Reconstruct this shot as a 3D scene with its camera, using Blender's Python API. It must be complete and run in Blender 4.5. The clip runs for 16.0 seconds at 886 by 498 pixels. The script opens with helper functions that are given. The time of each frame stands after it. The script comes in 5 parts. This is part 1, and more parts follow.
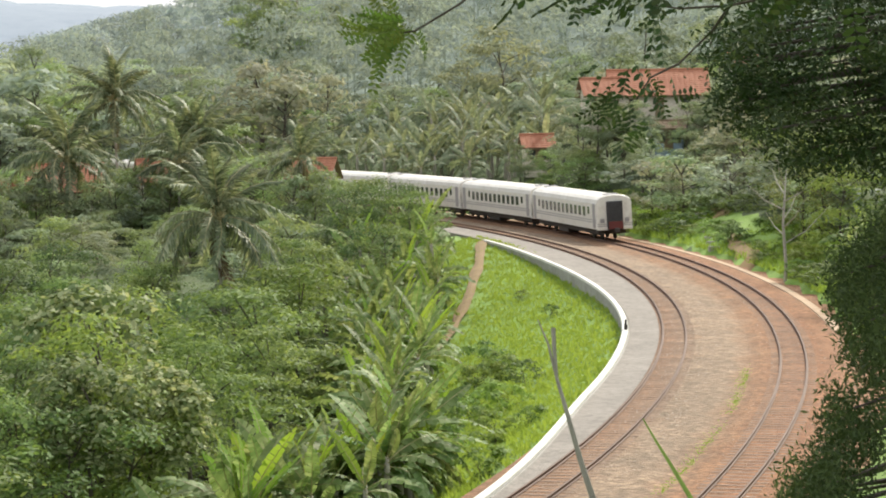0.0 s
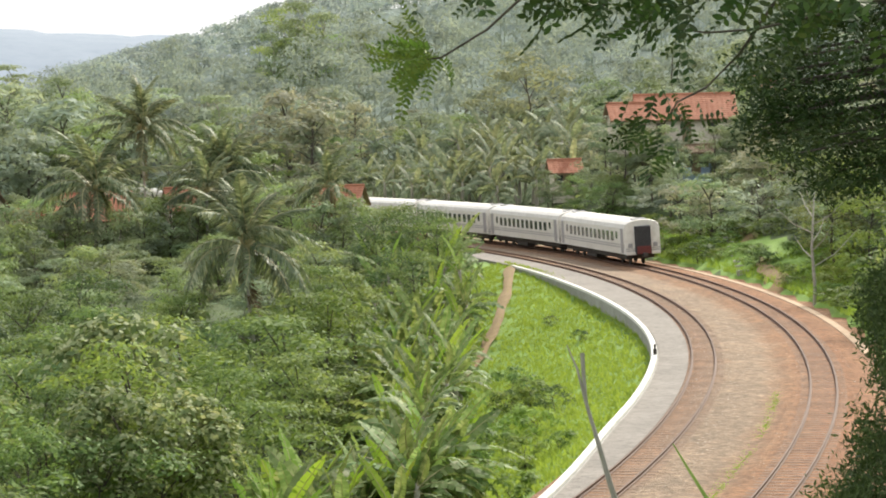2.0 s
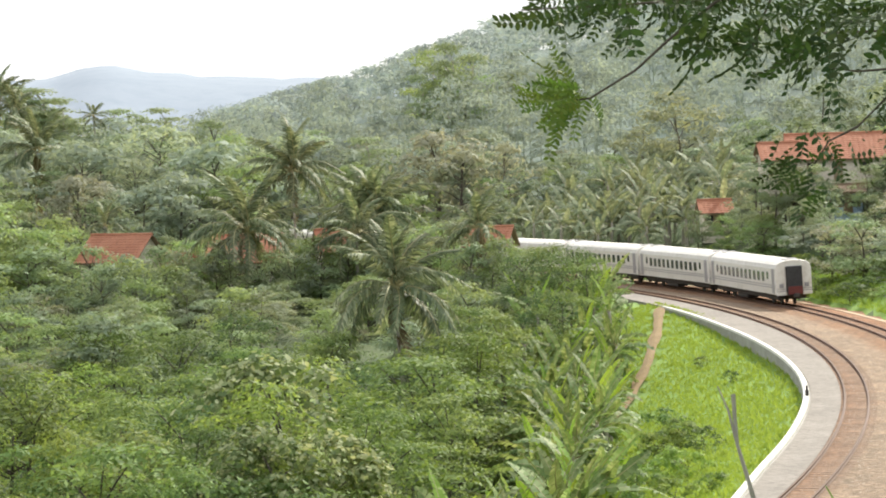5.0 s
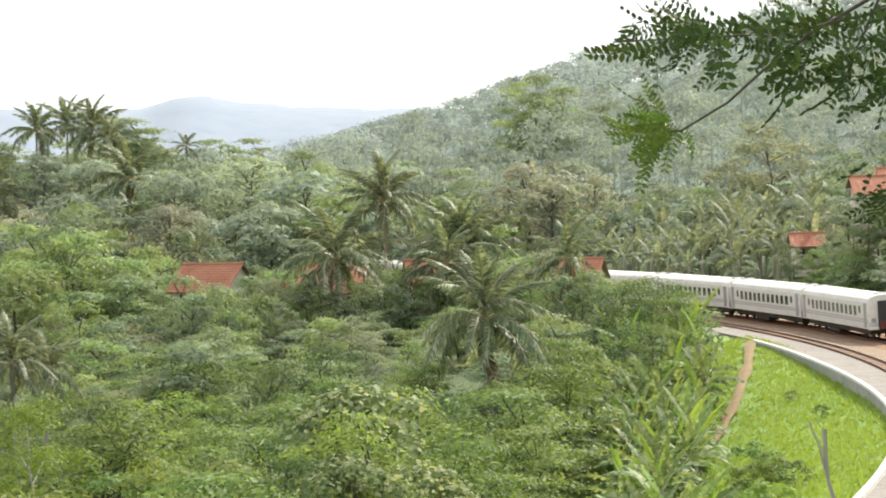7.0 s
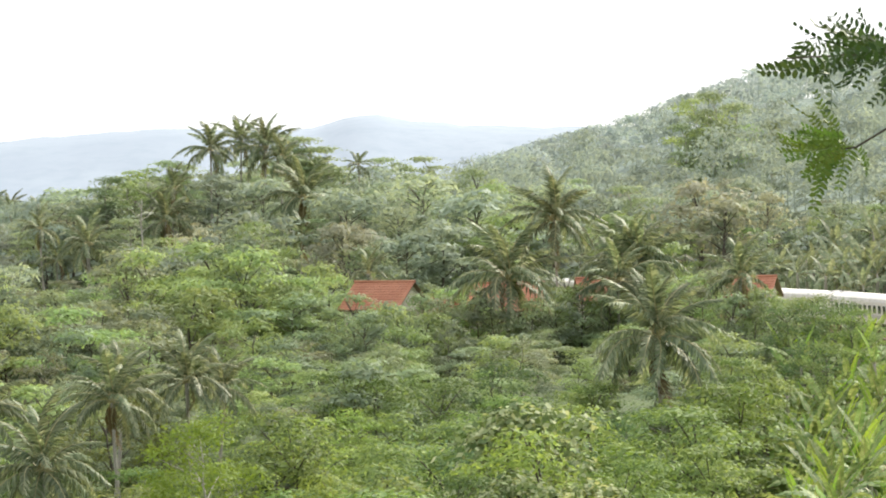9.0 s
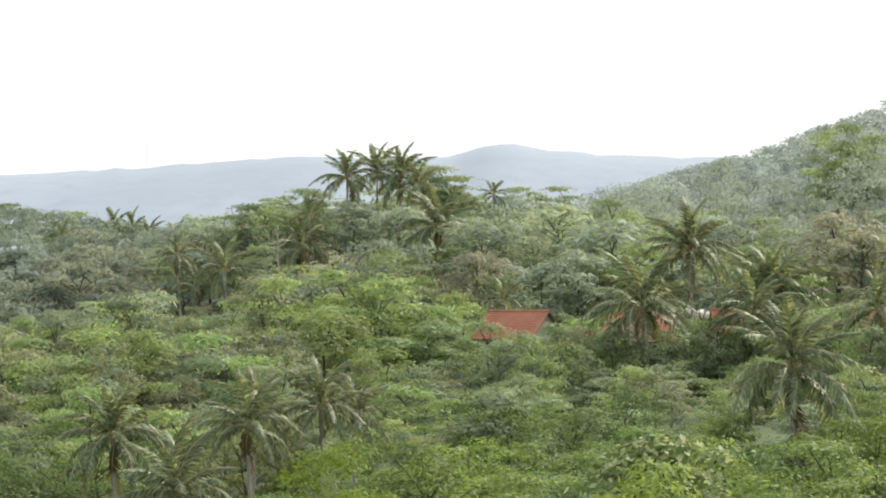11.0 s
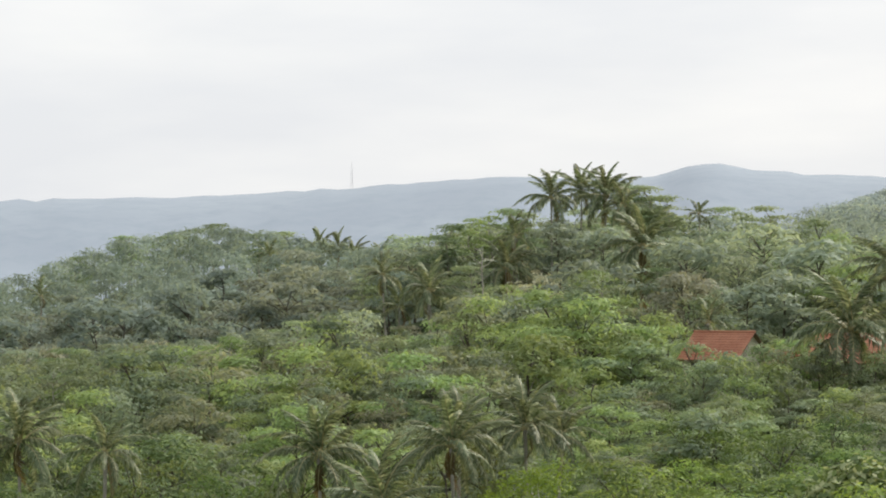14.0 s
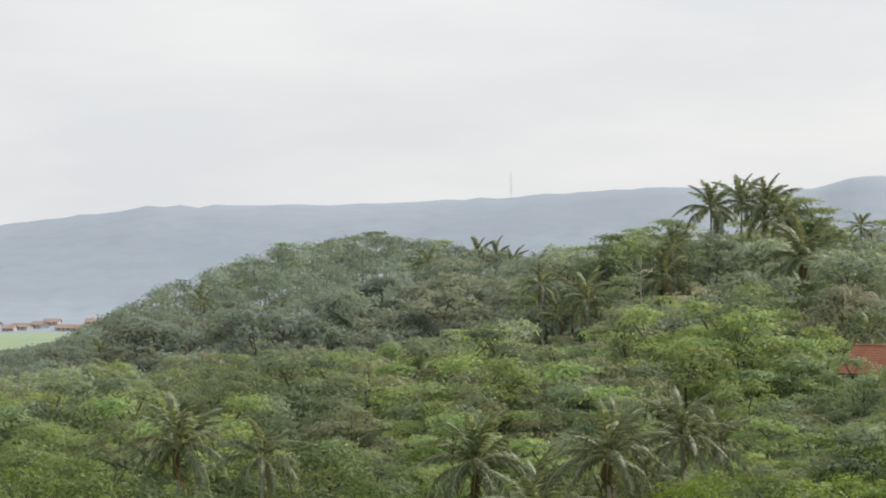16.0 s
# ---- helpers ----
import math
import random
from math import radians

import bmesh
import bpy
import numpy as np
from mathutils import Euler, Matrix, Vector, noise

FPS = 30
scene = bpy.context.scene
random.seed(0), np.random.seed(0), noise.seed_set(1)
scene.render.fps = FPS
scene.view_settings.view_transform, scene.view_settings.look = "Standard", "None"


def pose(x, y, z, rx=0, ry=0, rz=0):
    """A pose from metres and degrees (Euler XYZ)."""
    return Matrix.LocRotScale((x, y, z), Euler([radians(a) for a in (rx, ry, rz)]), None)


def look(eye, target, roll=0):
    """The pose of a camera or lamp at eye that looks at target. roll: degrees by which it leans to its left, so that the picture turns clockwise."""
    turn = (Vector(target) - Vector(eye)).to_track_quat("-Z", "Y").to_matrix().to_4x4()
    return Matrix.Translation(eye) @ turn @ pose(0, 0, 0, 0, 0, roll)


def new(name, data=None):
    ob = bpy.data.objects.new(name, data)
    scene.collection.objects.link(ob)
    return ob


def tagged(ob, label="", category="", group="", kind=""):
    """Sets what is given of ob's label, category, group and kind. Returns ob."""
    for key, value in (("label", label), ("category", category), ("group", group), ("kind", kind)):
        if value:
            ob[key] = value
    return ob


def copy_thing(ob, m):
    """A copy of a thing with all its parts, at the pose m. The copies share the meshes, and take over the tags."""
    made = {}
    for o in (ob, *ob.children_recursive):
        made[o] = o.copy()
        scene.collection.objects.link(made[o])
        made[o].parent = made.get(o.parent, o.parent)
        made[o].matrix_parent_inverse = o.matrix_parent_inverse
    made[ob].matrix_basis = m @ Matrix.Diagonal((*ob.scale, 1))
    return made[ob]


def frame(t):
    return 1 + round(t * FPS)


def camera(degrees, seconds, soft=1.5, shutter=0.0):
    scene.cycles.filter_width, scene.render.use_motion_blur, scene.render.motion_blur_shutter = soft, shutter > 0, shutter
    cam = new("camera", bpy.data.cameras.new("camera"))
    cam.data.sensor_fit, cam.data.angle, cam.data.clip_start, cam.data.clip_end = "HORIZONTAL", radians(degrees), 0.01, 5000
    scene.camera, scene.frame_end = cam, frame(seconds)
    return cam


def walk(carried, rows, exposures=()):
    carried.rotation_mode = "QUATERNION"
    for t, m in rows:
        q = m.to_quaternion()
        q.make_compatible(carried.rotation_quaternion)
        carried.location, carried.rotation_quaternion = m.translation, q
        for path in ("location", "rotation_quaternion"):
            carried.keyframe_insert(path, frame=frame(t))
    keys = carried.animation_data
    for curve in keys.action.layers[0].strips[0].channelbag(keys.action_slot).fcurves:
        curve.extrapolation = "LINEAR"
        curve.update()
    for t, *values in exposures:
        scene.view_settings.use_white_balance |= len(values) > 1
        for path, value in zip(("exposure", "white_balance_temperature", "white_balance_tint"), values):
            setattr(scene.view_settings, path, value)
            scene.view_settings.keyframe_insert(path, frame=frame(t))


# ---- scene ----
import itertools

# ---- camera: it stands on the hillside outside the curve and turns to its left ----
EYE = Vector((0.0, 0.0, 11.8))
TURNS = (
    (0, 0.000, -3.714, -0.900),
    (0.5, -0.054, -3.526, -0.853),
    (1, -0.108, -3.371, -1.180),
    (1.5, -0.503, -3.245, -1.152),
    (2, -0.668, -3.069, -1.393),
    (2.5, -1.225, -2.854, -1.736),
    (3, -1.704, -2.493, -1.630),
    (3.5, -2.564, -2.232, -1.745),
    (4, -3.154, -2.162, -1.791),
    (6.5, -5.838, -1.437, -1.346),
    (7, -6.400, -1.175, -1.332),
    (7.5, -7.433, -0.884, -1.475),
    (8, -8.286, -0.770, -1.307),
    (8.5, -9.210, -0.698, -1.372),
    (9, -10.520, -0.645, -1.412),
    (11.5, -14.451, 0.299, -0.682),
    (12, -15.247, 0.424, -0.635),
    (12.5, -16.022, 0.540, -1.016),
    (13, -16.982, 0.614, -0.874),
    (13.5, -17.985, 0.578, -0.955),
    (14, -18.680, 0.686, -0.826),
    (14.5, -19.460, 0.815, -0.437),
    (15, -20.637, 0.892, -0.554),
    (15.5, -21.796, 0.906, -0.330),
    (16, -22.500, 0.941, -0.164),
)


def aim(yaw, pitch, roll):
    y, p = radians(yaw), radians(pitch)
    way = Vector((math.sin(y) * math.cos(p), math.cos(y) * math.cos(p), math.sin(p)))
    return look(EYE, EYE + way * 10, roll)


cam = camera(21.146, 16.0, soft=1.9)
walk(cam, [(t, aim(y, p, r)) for t, y, p, r in TURNS],
     exposures=((0, 0.45), (4, 0.6), (6.5, 0.72), (9, 0.82), (11.5, 0.4), (13, 0.24), (16, 0.02)))

# ---- light: hazy bright sky and a veiled sun ----
SUN_EL, SUN_AZ = radians(40), radians(26)
world = bpy.data.worlds.new("hazy_sky")
scene.world = world
world.use_nodes = True
wn, wl = world.node_tree.nodes, world.node_tree.links
wn.clear()
w_out, w_bg = wn.new("ShaderNodeOutputWorld"), wn.new("ShaderNodeBackground")
w_sky = wn.new("ShaderNodeTexSky")
w_sky.sky_type, w_sky.sun_disc = "NISHITA", False
w_sky.sun_elevation, w_sky.sun_rotation = SUN_EL, SUN_AZ
w_sky.dust_density, w_sky.air_density = 5.0, 1.0
w_gain = wn.new("ShaderNodeMixRGB")
w_gain.blend_type, w_gain.inputs[0].default_value = "MULTIPLY", 1.0
w_gain.inputs[2].default_value = (0.1, 0.1, 0.1, 1)
w_co, w_map, w_noise, w_ramp, w_mix = (wn.new("ShaderNodeTexCoord"), wn.new("ShaderNodeMapping"), wn.new("ShaderNodeTexNoise"),
                                       wn.new("ShaderNodeValToRGB"), wn.new("ShaderNodeMixRGB"))
w_map.inputs["Scale"].default_value = (2.2, 2.2, 9.0)
w_noise.inputs["Scale"].default_value, w_noise.inputs["Detail"].default_value = 2.2, 5
w_ramp.color_ramp.elements[0].position, w_ramp.color_ramp.elements[1].position = 0.36, 0.66
w_ramp.color_ramp.elements[0].color = (0.80, 0.82, 0.85, 1)
w_ramp.color_ramp.elements[1].color = (0.93, 0.935, 0.93, 1)
w_mix.inputs[0].default_value = 0.88
wl.new(w_co.outputs["Generated"], w_map.inputs[0])
wl.new(w_map.outputs[0], w_noise.inputs["Vector"])
wl.new(w_noise.outputs[0], w_ramp.inputs[0])
wl.new(w_sky.outputs[0], w_gain.inputs[1])
wl.new(w_gain.outputs[0], w_mix.inputs[1])
wl.new(w_ramp.outputs[0], w_mix.inputs[2])
wl.new(w_mix.outputs[0], w_bg.inputs[0])
wl.new(w_bg.outputs[0], w_out.inputs[0])

sun = new("sun", bpy.data.lights.new("sun", "SUN"))
sun.data.energy, sun.data.angle, sun.data.color = 4.2, radians(3), (1.0, 0.93, 0.8)
sun.matrix_world = look((math.sin(SUN_AZ) * 60, math.cos(SUN_AZ) * 60, 80), (0, 0, 80 - 60 * math.tan(SUN_EL)))


# ---- materials ----
def shader(name, rough=0.6, metal=0.0):
    m = bpy.data.materials.new(name)
    m.use_nodes = True
    nt = m.node_tree
    b = nt.nodes["Principled BSDF"]
    b.inputs["Roughness"].default_value, b.inputs["Metallic"].default_value = rough, metal
    return m, nt, b


def ramp_between(nt, fac, stops):
    r = nt.nodes.new("ShaderNodeValToRGB")
    e = r.color_ramp.elements
    while len(e) < len(stops):
        e.new(0.5)
    for el, (p, c) in zip(e, stops):
        el.position, el.color = p, (*c, 1)
    nt.links.new(fac, r.inputs[0])
    return r.outputs[0]


def tex_noise(nt, scale, detail=5, rough=0.6, stretch=None):
    co = nt.nodes.new("ShaderNodeTexCoord")
    n = nt.nodes.new("ShaderNodeTexNoise")
    n.inputs["Scale"].default_value, n.inputs["Detail"].default_value, n.inputs["Roughness"].default_value = scale, detail, rough
    out = co.outputs["Object"]
    if stretch:
        mp = nt.nodes.new("ShaderNodeMapping")
        mp.inputs["Scale"].default_value = stretch
        nt.links.new(out, mp.inputs[0])
        out = mp.outputs[0]
    nt.links.new(out, n.inputs["Vector"])
    return n.outputs[0]


def mixed(nt, a, b, fac, mode="MIX"):
    mx = nt.nodes.new("ShaderNodeMixRGB")
    mx.blend_type = mode
    for v, s in ((fac, mx.inputs[0]), (a, mx.inputs[1]), (b, mx.inputs[2])):
        if isinstance(v, (int, float)):
            s.default_value = v
        elif isinstance(v, tuple):
            s.default_value = (*v, 1)
        else:
            nt.links.new(v, s)
    return mx.outputs[0]


def bumped(nt, b, h, strength=0.4, dist=0.05):
    bp = nt.nodes.new("ShaderNodeBump")
    bp.inputs["Strength"].default_value, bp.inputs["Distance"].default_value = strength, dist
    nt.links.new(h, bp.inputs["Height"])
    nt.links.new(bp.outputs[0], b.inputs["Normal"])


def rough_surface(name, coarse, fine, c0, c1, c2, rough=0.8, bump=0.4, dist=0.04, metal=0.0):
    """Three tones over two scales of noise, with relief."""
    m, nt, b = shader(name, rough, metal)
    big, small = tex_noise(nt, coarse, 4), tex_noise(nt, fine, 6, 0.7)
    col = mixed(nt, ramp_between(nt, big, ((0.35, c0), (0.65, c1))), c2, ramp_between(nt, small, ((0.45, (0, 0, 0)), (0.75, (0.8, 0.8, 0.8)))))
    nt.links.new(col, b.inputs["Base Color"])
    bumped(nt, b, small, bump, dist)
    return m


def foliage(name, dark, mid, light, gloss=0.5, thin=0.42, spread=0.34):
    """Leaves: each leaf and each plant takes its own tone; light shines through a little."""
    m, nt, b = shader(name, gloss + 0.12)
    b.inputs["Specular IOR Level"].default_value = 0.22
    geo, info = nt.nodes.new("ShaderNodeNewGeometry"), nt.nodes.new("ShaderNodeObjectInfo")
    low, high = (tuple(a * (1 - spread) + b * spread for a, b in zip(mid, c)) for c in (dark, light))
    leaf = ramp_between(nt, geo.outputs["Random Per Island"], ((0.0, low), (0.5, mid), (1.0, high)))
    tone, own = nt.nodes.new("ShaderNodeAttribute"), nt.nodes.new("ShaderNodeMath")
    tone.attribute_name, own.operation = "tone", "ADD"
    nt.links.new(tone.outputs["Fac"], own.inputs[0])
    nt.links.new(info.outputs["Random"], own.inputs[1])
    wrap = nt.nodes.new("ShaderNodeMath")
    wrap.operation = "FRACT"
    nt.links.new(own.outputs[0], wrap.inputs[0])
    hue = nt.nodes.new("ShaderNodeHueSaturation")
    for src, lo, hi, slot in ((wrap.outputs[0], 0.475, 0.516, "Hue"), (wrap.outputs[0], 0.76, 1.3, "Value")):
        mr = nt.nodes.new("ShaderNodeMapRange")
        mr.inputs["To Min"].default_value, mr.inputs["To Max"].default_value = lo, hi
        if slot == "Value":
            fr = nt.nodes.new("ShaderNodeMath")
            fr.operation = "FRACT"
            mu = nt.nodes.new("ShaderNodeMath")
            mu.operation, mu.inputs[1].default_value = "MULTIPLY", 7.31
            nt.links.new(src, mu.inputs[0])
            nt.links.new(mu.outputs[0], fr.inputs[0])
            src = fr.outputs[0]
        nt.links.new(src, mr.inputs["Value"])
        nt.links.new(mr.outputs[0], hue.inputs[slot])
    nt.links.new(leaf, hue.inputs["Color"])
    col = hue.outputs[0]
    nt.links.new(col, b.inputs["Base Color"])
    tr, mx = nt.nodes.new("ShaderNodeBsdfTranslucent"), nt.nodes.new("ShaderNodeMixShader")
    nt.links.new(mixed(nt, col, (1.25, 1.13, 0.78), 1.0, "MULTIPLY"), tr.inputs[0])
    mx.inputs[0].default_value = thin
    nt.links.new(b.outputs[0], mx.inputs[1])
    nt.links.new(tr.outputs[0], mx.inputs[2])
    nt.links.new(mx.outputs[0], nt.nodes["Material Output"].inputs[0])
    return m


LEAF = foliage("leaf_green", (0.06, 0.105, 0.035), (0.135, 0.21, 0.065), (0.26, 0.35, 0.12), 0.5, 0.42, 0.65)
LEAF_DARK = foliage("leaf_deep_green", (0.05, 0.09, 0.04), (0.1, 0.165, 0.065), (0.19, 0.27, 0.11), 0.5, 0.42, 0.65)
LEAF_PALE = foliage("leaf_pale_underside", (0.06, 0.105, 0.035), (0.16, 0.215, 0.09), (0.42, 0.46, 0.28), 0.55, 0.35, 0.9)
LEAF_LIME = foliage("leaf_young_green", (0.1, 0.165, 0.04), (0.185, 0.28, 0.065), (0.3, 0.4, 0.12), 0.5, 0.42, 0.65)
LEAF_BRIGHT = foliage("leaf_fresh_yellow_green", (0.1, 0.2, 0.03), (0.17, 0.29, 0.045), (0.26, 0.38, 0.08))
LEAF_OLIVE = foliage("leaf_olive", (0.09, 0.125, 0.045), (0.165, 0.205, 0.075), (0.28, 0.31, 0.12), 0.5, 0.42, 0.6)
PALM_LEAF = foliage("palm_leaf", (0.07, 0.1, 0.055), (0.145, 0.185, 0.105), (0.37, 0.41, 0.28), 0.4, 0.36, 0.75)
PALM_OLD = foliage("palm_leaf_old", (0.09, 0.07, 0.035), (0.16, 0.13, 0.065), (0.26, 0.22, 0.12), 0.5, 0.3)
BANANA_YOUNG = foliage("young_banana_leaf", (0.16, 0.28, 0.03), (0.22, 0.36, 0.05), (0.28, 0.42, 0.08), 0.45, 0.5)
BANANA_GREYISH = foliage("greyish_banana_leaf", (0.13, 0.17, 0.11), (0.2, 0.25, 0.16), (0.36, 0.41, 0.3), 0.5, 0.35, 0.7)
BANANA_LEAF = foliage("banana_leaf", (0.08, 0.14, 0.05), (0.175, 0.26, 0.095), (0.33, 0.41, 0.21), 0.5, 0.4, 0.7)
# haze put into the colour: paler, greyer leaves for mid-distance trees
HAZED = foliage("leaf_hazed_green", (0.125, 0.175, 0.105), (0.22, 0.295, 0.165), (0.34, 0.42, 0.25))
HAZED_DARK = foliage("leaf_hazed_deep_green", (0.1, 0.145, 0.1), (0.185, 0.245, 0.16), (0.28, 0.34, 0.23))
HAZED_LIME = foliage("leaf_hazed_young_green", (0.14, 0.21, 0.09), (0.23, 0.32, 0.13), (0.34, 0.43, 0.19))
HAZED_OLIVE = foliage("leaf_hazed_olive", (0.13, 0.155, 0.1), (0.2, 0.235, 0.15), (0.3, 0.33, 0.22))
# knoll leaves, lightened further so the colour itself carries thicker haze
HAZIER = foliage("leaf_haze_greyed_green", (0.18, 0.23, 0.17), (0.28, 0.35, 0.25), (0.4, 0.47, 0.34))
HAZIER_DARK = foliage("leaf_haze_greyed_deep_green", (0.15, 0.2, 0.16), (0.24, 0.3, 0.235), (0.34, 0.4, 0.31))
HAZIER_OLIVE = foliage("leaf_haze_greyed_olive", (0.21, 0.23, 0.17), (0.3, 0.32, 0.24), (0.4, 0.42, 0.31))
# distant leaves tinted pale blue-grey; the haze is painted, bluer with distance
FAR_HAZED_LEAF = foliage("hazed_distant_leaf", (0.165, 0.215, 0.19), (0.21, 0.265, 0.235), (0.25, 0.31, 0.265), 0.9, 0.4, 0.25)
FAR_HAZED_OLIVE = foliage("hazed_distant_olive_leaf", (0.165, 0.195, 0.165), (0.215, 0.25, 0.205), (0.265, 0.3, 0.235), 0.9, 0.4, 0.25)
HILL_FAR_HAZED_LEAF = foliage("hazed_far_hillside_leaf", (0.26, 0.32, 0.345), (0.3, 0.36, 0.375), (0.34, 0.4, 0.405), 0.9, 0.4, 0.15)
HILL_HAZED_LEAF = foliage("hazed_hillside_leaf", (0.21, 0.262, 0.25), (0.265, 0.32, 0.295), (0.32, 0.38, 0.335), 0.9, 0.4, 0.15)
FAR_HAZE_PALE = foliage("hazed_very_distant_leaf", (0.25, 0.31, 0.33), (0.3, 0.37, 0.37), (0.36, 0.43, 0.41), 0.9, 0.0)
SPRIG_LEAF = foliage("bright_sprig_leaf", (0.06, 0.105, 0.02), (0.095, 0.16, 0.03), (0.15, 0.225, 0.05), 0.5, 0.2)
# near foliage: backlit shade is put into these darkened leaf colours
SHADE_MID = foliage("leaf_darkened_for_half_shade", (0.024, 0.045, 0.016), (0.05, 0.088, 0.03), (0.11, 0.165, 0.065), 0.45, 0.34, 0.7)
SHADE_LEAF = foliage("leaf_darkened_for_shade", (0.016, 0.034, 0.01), (0.036, 0.07, 0.02), (0.075, 0.125, 0.04), 0.5, 0.22, 0.6)
BARK = rough_surface("bark", 1.5, 12, (0.05, 0.04, 0.03), (0.085, 0.07, 0.055), (0.12, 0.105, 0.09), 0.9, 0.7, 0.05)
BARK_PALE = rough_surface("pale_bark", 1.2, 10, (0.3, 0.28, 0.24), (0.4, 0.38, 0.33), (0.22, 0.2, 0.17), 0.9, 0.5, 0.03)
SOIL = rough_surface("undergrowth_ground", 0.12, 1.6, (0.035, 0.06, 0.018), (0.07, 0.11, 0.03), (0.1, 0.12, 0.05), 0.95, 0.8, 0.2)
GRASS_GROUND = rough_surface("grass_ground", 0.15, 2.2, (0.1, 0.19, 0.025), (0.17, 0.29, 0.04), (0.22, 0.32, 0.075), 0.9, 0.6, 0.1)
GRASS = foliage("grass_blade", (0.19, 0.295, 0.045), (0.29, 0.42, 0.075), (0.39, 0.49, 0.13), 0.6, 0.42)
DIRT = rough_surface("trodden_earth", 0.7, 9, (0.2, 0.13, 0.06), (0.26, 0.175, 0.09), (0.15, 0.14, 0.045), 0.95, 0.5, 0.05)
GREY_BALLAST = rough_surface("grey_gravel", 0.3, 3.4, (0.22, 0.2, 0.178), (0.275, 0.25, 0.222), (0.09, 0.08, 0.07), 0.95, 1.0, 0.06)
RAIL_SIDE = rough_surface("rusty_steel", 0.8, 9, (0.09, 0.04, 0.024), (0.13, 0.062, 0.036), (0.06, 0.03, 0.02), 0.75, 0.3, 0.01)
RAIL_TOP = rough_surface("worn_rail_head", 0.5, 7, (0.11, 0.066, 0.045), (0.15, 0.095, 0.07), (0.08, 0.048, 0.035), 0.8, 0.1, 0.002)
SLEEPER = rough_surface("concrete_sleeper", 1.0, 10, (0.2, 0.135, 0.095), (0.27, 0.195, 0.145), (0.13, 0.085, 0.06), 0.95, 0.5, 0.02)
WHITEWASH = rough_surface("whitewashed_concrete", 0.6, 7, (0.66, 0.65, 0.6), (0.78, 0.77, 0.74), (0.4, 0.39, 0.34), 0.85, 0.4, 0.02)
WALL_STONE = rough_surface("grey_rendered_masonry", 0.5, 5, (0.3, 0.29, 0.27), (0.4, 0.39, 0.37), (0.2, 0.21, 0.17), 0.95, 0.7, 0.05)
TRAIN_WHITE = rough_surface("train_paint_white", 0.3, 2.5, (0.68, 0.66, 0.61), (0.76, 0.74, 0.7), (0.5, 0.46, 0.41), 0.45, 0.06, 0.01)
TRAIN_ROOF = rough_surface("train_roof_grey", 0.25, 3, (0.6, 0.58, 0.54), (0.7, 0.68, 0.65), (0.44, 0.4, 0.36), 0.5, 0.1, 0.01)
TRAIN_DARK = rough_surface("train_underframe", 1, 8, (0.03, 0.028, 0.026), (0.05, 0.045, 0.04), (0.08, 0.06, 0.05), 0.8, 0.3, 0.01)
TRAIN_GREY = rough_surface("train_stripe_grey", 1, 8, (0.3, 0.29, 0.3), (0.36, 0.35, 0.36), (0.24, 0.23, 0.23), 0.5, 0.05, 0.01)
TRAIN_RED = rough_surface("train_red_door", 1, 8, (0.12, 0.022, 0.022), (0.15, 0.03, 0.028), (0.08, 0.02, 0.02), 0.5, 0.1, 0.01)
RUBBER = rough_surface("bellows_rubber", 1, 8, (0.025, 0.025, 0.028), (0.04, 0.04, 0.045), (0.06, 0.06, 0.06), 0.7, 0.3, 0.02)
GLASS, _gt, _gb = shader("tinted_window_glass", 0.12)
_gb.inputs["Base Color"].default_value = (0.035, 0.04, 0.045, 1)
# far village tile and plaster, colours washed out to mimic haze
ROOF_HAZED = rough_surface("hazed_roof_tile", 0.5, 6, (0.42, 0.29, 0.23), (0.48, 0.35, 0.29), (0.34, 0.25, 0.21), 0.9, 0.2, 0.02)
PLASTER_HAZED = rough_surface("hazed_plaster", 0.4, 4, (0.42, 0.42, 0.4), (0.48, 0.48, 0.46), (0.36, 0.36, 0.34), 0.9, 0.2, 0.02)
ROOF_TILE = rough_surface("clay_roof_tile", 0.5, 6, (0.36, 0.14, 0.08), (0.45, 0.2, 0.12), (0.2, 0.1, 0.07), 0.85, 0.3, 0.02)
PLASTER = rough_surface("house_plaster", 0.4, 4, (0.55, 0.5, 0.42), (0.65, 0.6, 0.52), (0.4, 0.35, 0.28), 0.9, 0.3, 0.02)
PLASTER_BLUE = rough_surface("house_plaster_blue", 0.4, 4, (0.26, 0.36, 0.52), (0.32, 0.43, 0.6), (0.22, 0.3, 0.4), 0.9, 0.3, 0.02)
WOOD = rough_surface("weathered_wood", 1, 9, (0.16, 0.11, 0.07), (0.24, 0.17, 0.11), (0.09, 0.06, 0.04), 0.9, 0.5, 0.02)
STEEL = rough_surface("painted_steel", 1, 9, (0.45, 0.45, 0.45), (0.55, 0.55, 0.55), (0.3, 0.28, 0.26), 0.6, 0.2, 0.01)


# ---- building tools ----
def mesh_of(name, verts, faces, mats, slots=None, smooth=False):
    me = bpy.data.meshes.new(name)
    me.from_pydata(verts, [], faces)
    for m in (mats if isinstance(mats, (list, tuple)) else [mats]):
        me.materials.append(m)
    if slots is not None:
        me.polygons.foreach_set("material_index", slots)
    if smooth:
        me.polygons.foreach_set("use_smooth", [True] * len(me.polygons))
    me.update()
    return me


def part(name, data, parent, label="", m=None):
    ob = new(name, data)
    ob.parent = parent
    if m is not None:
        ob.matrix_basis = m
    if label:
        ob["label"] = label
    return ob


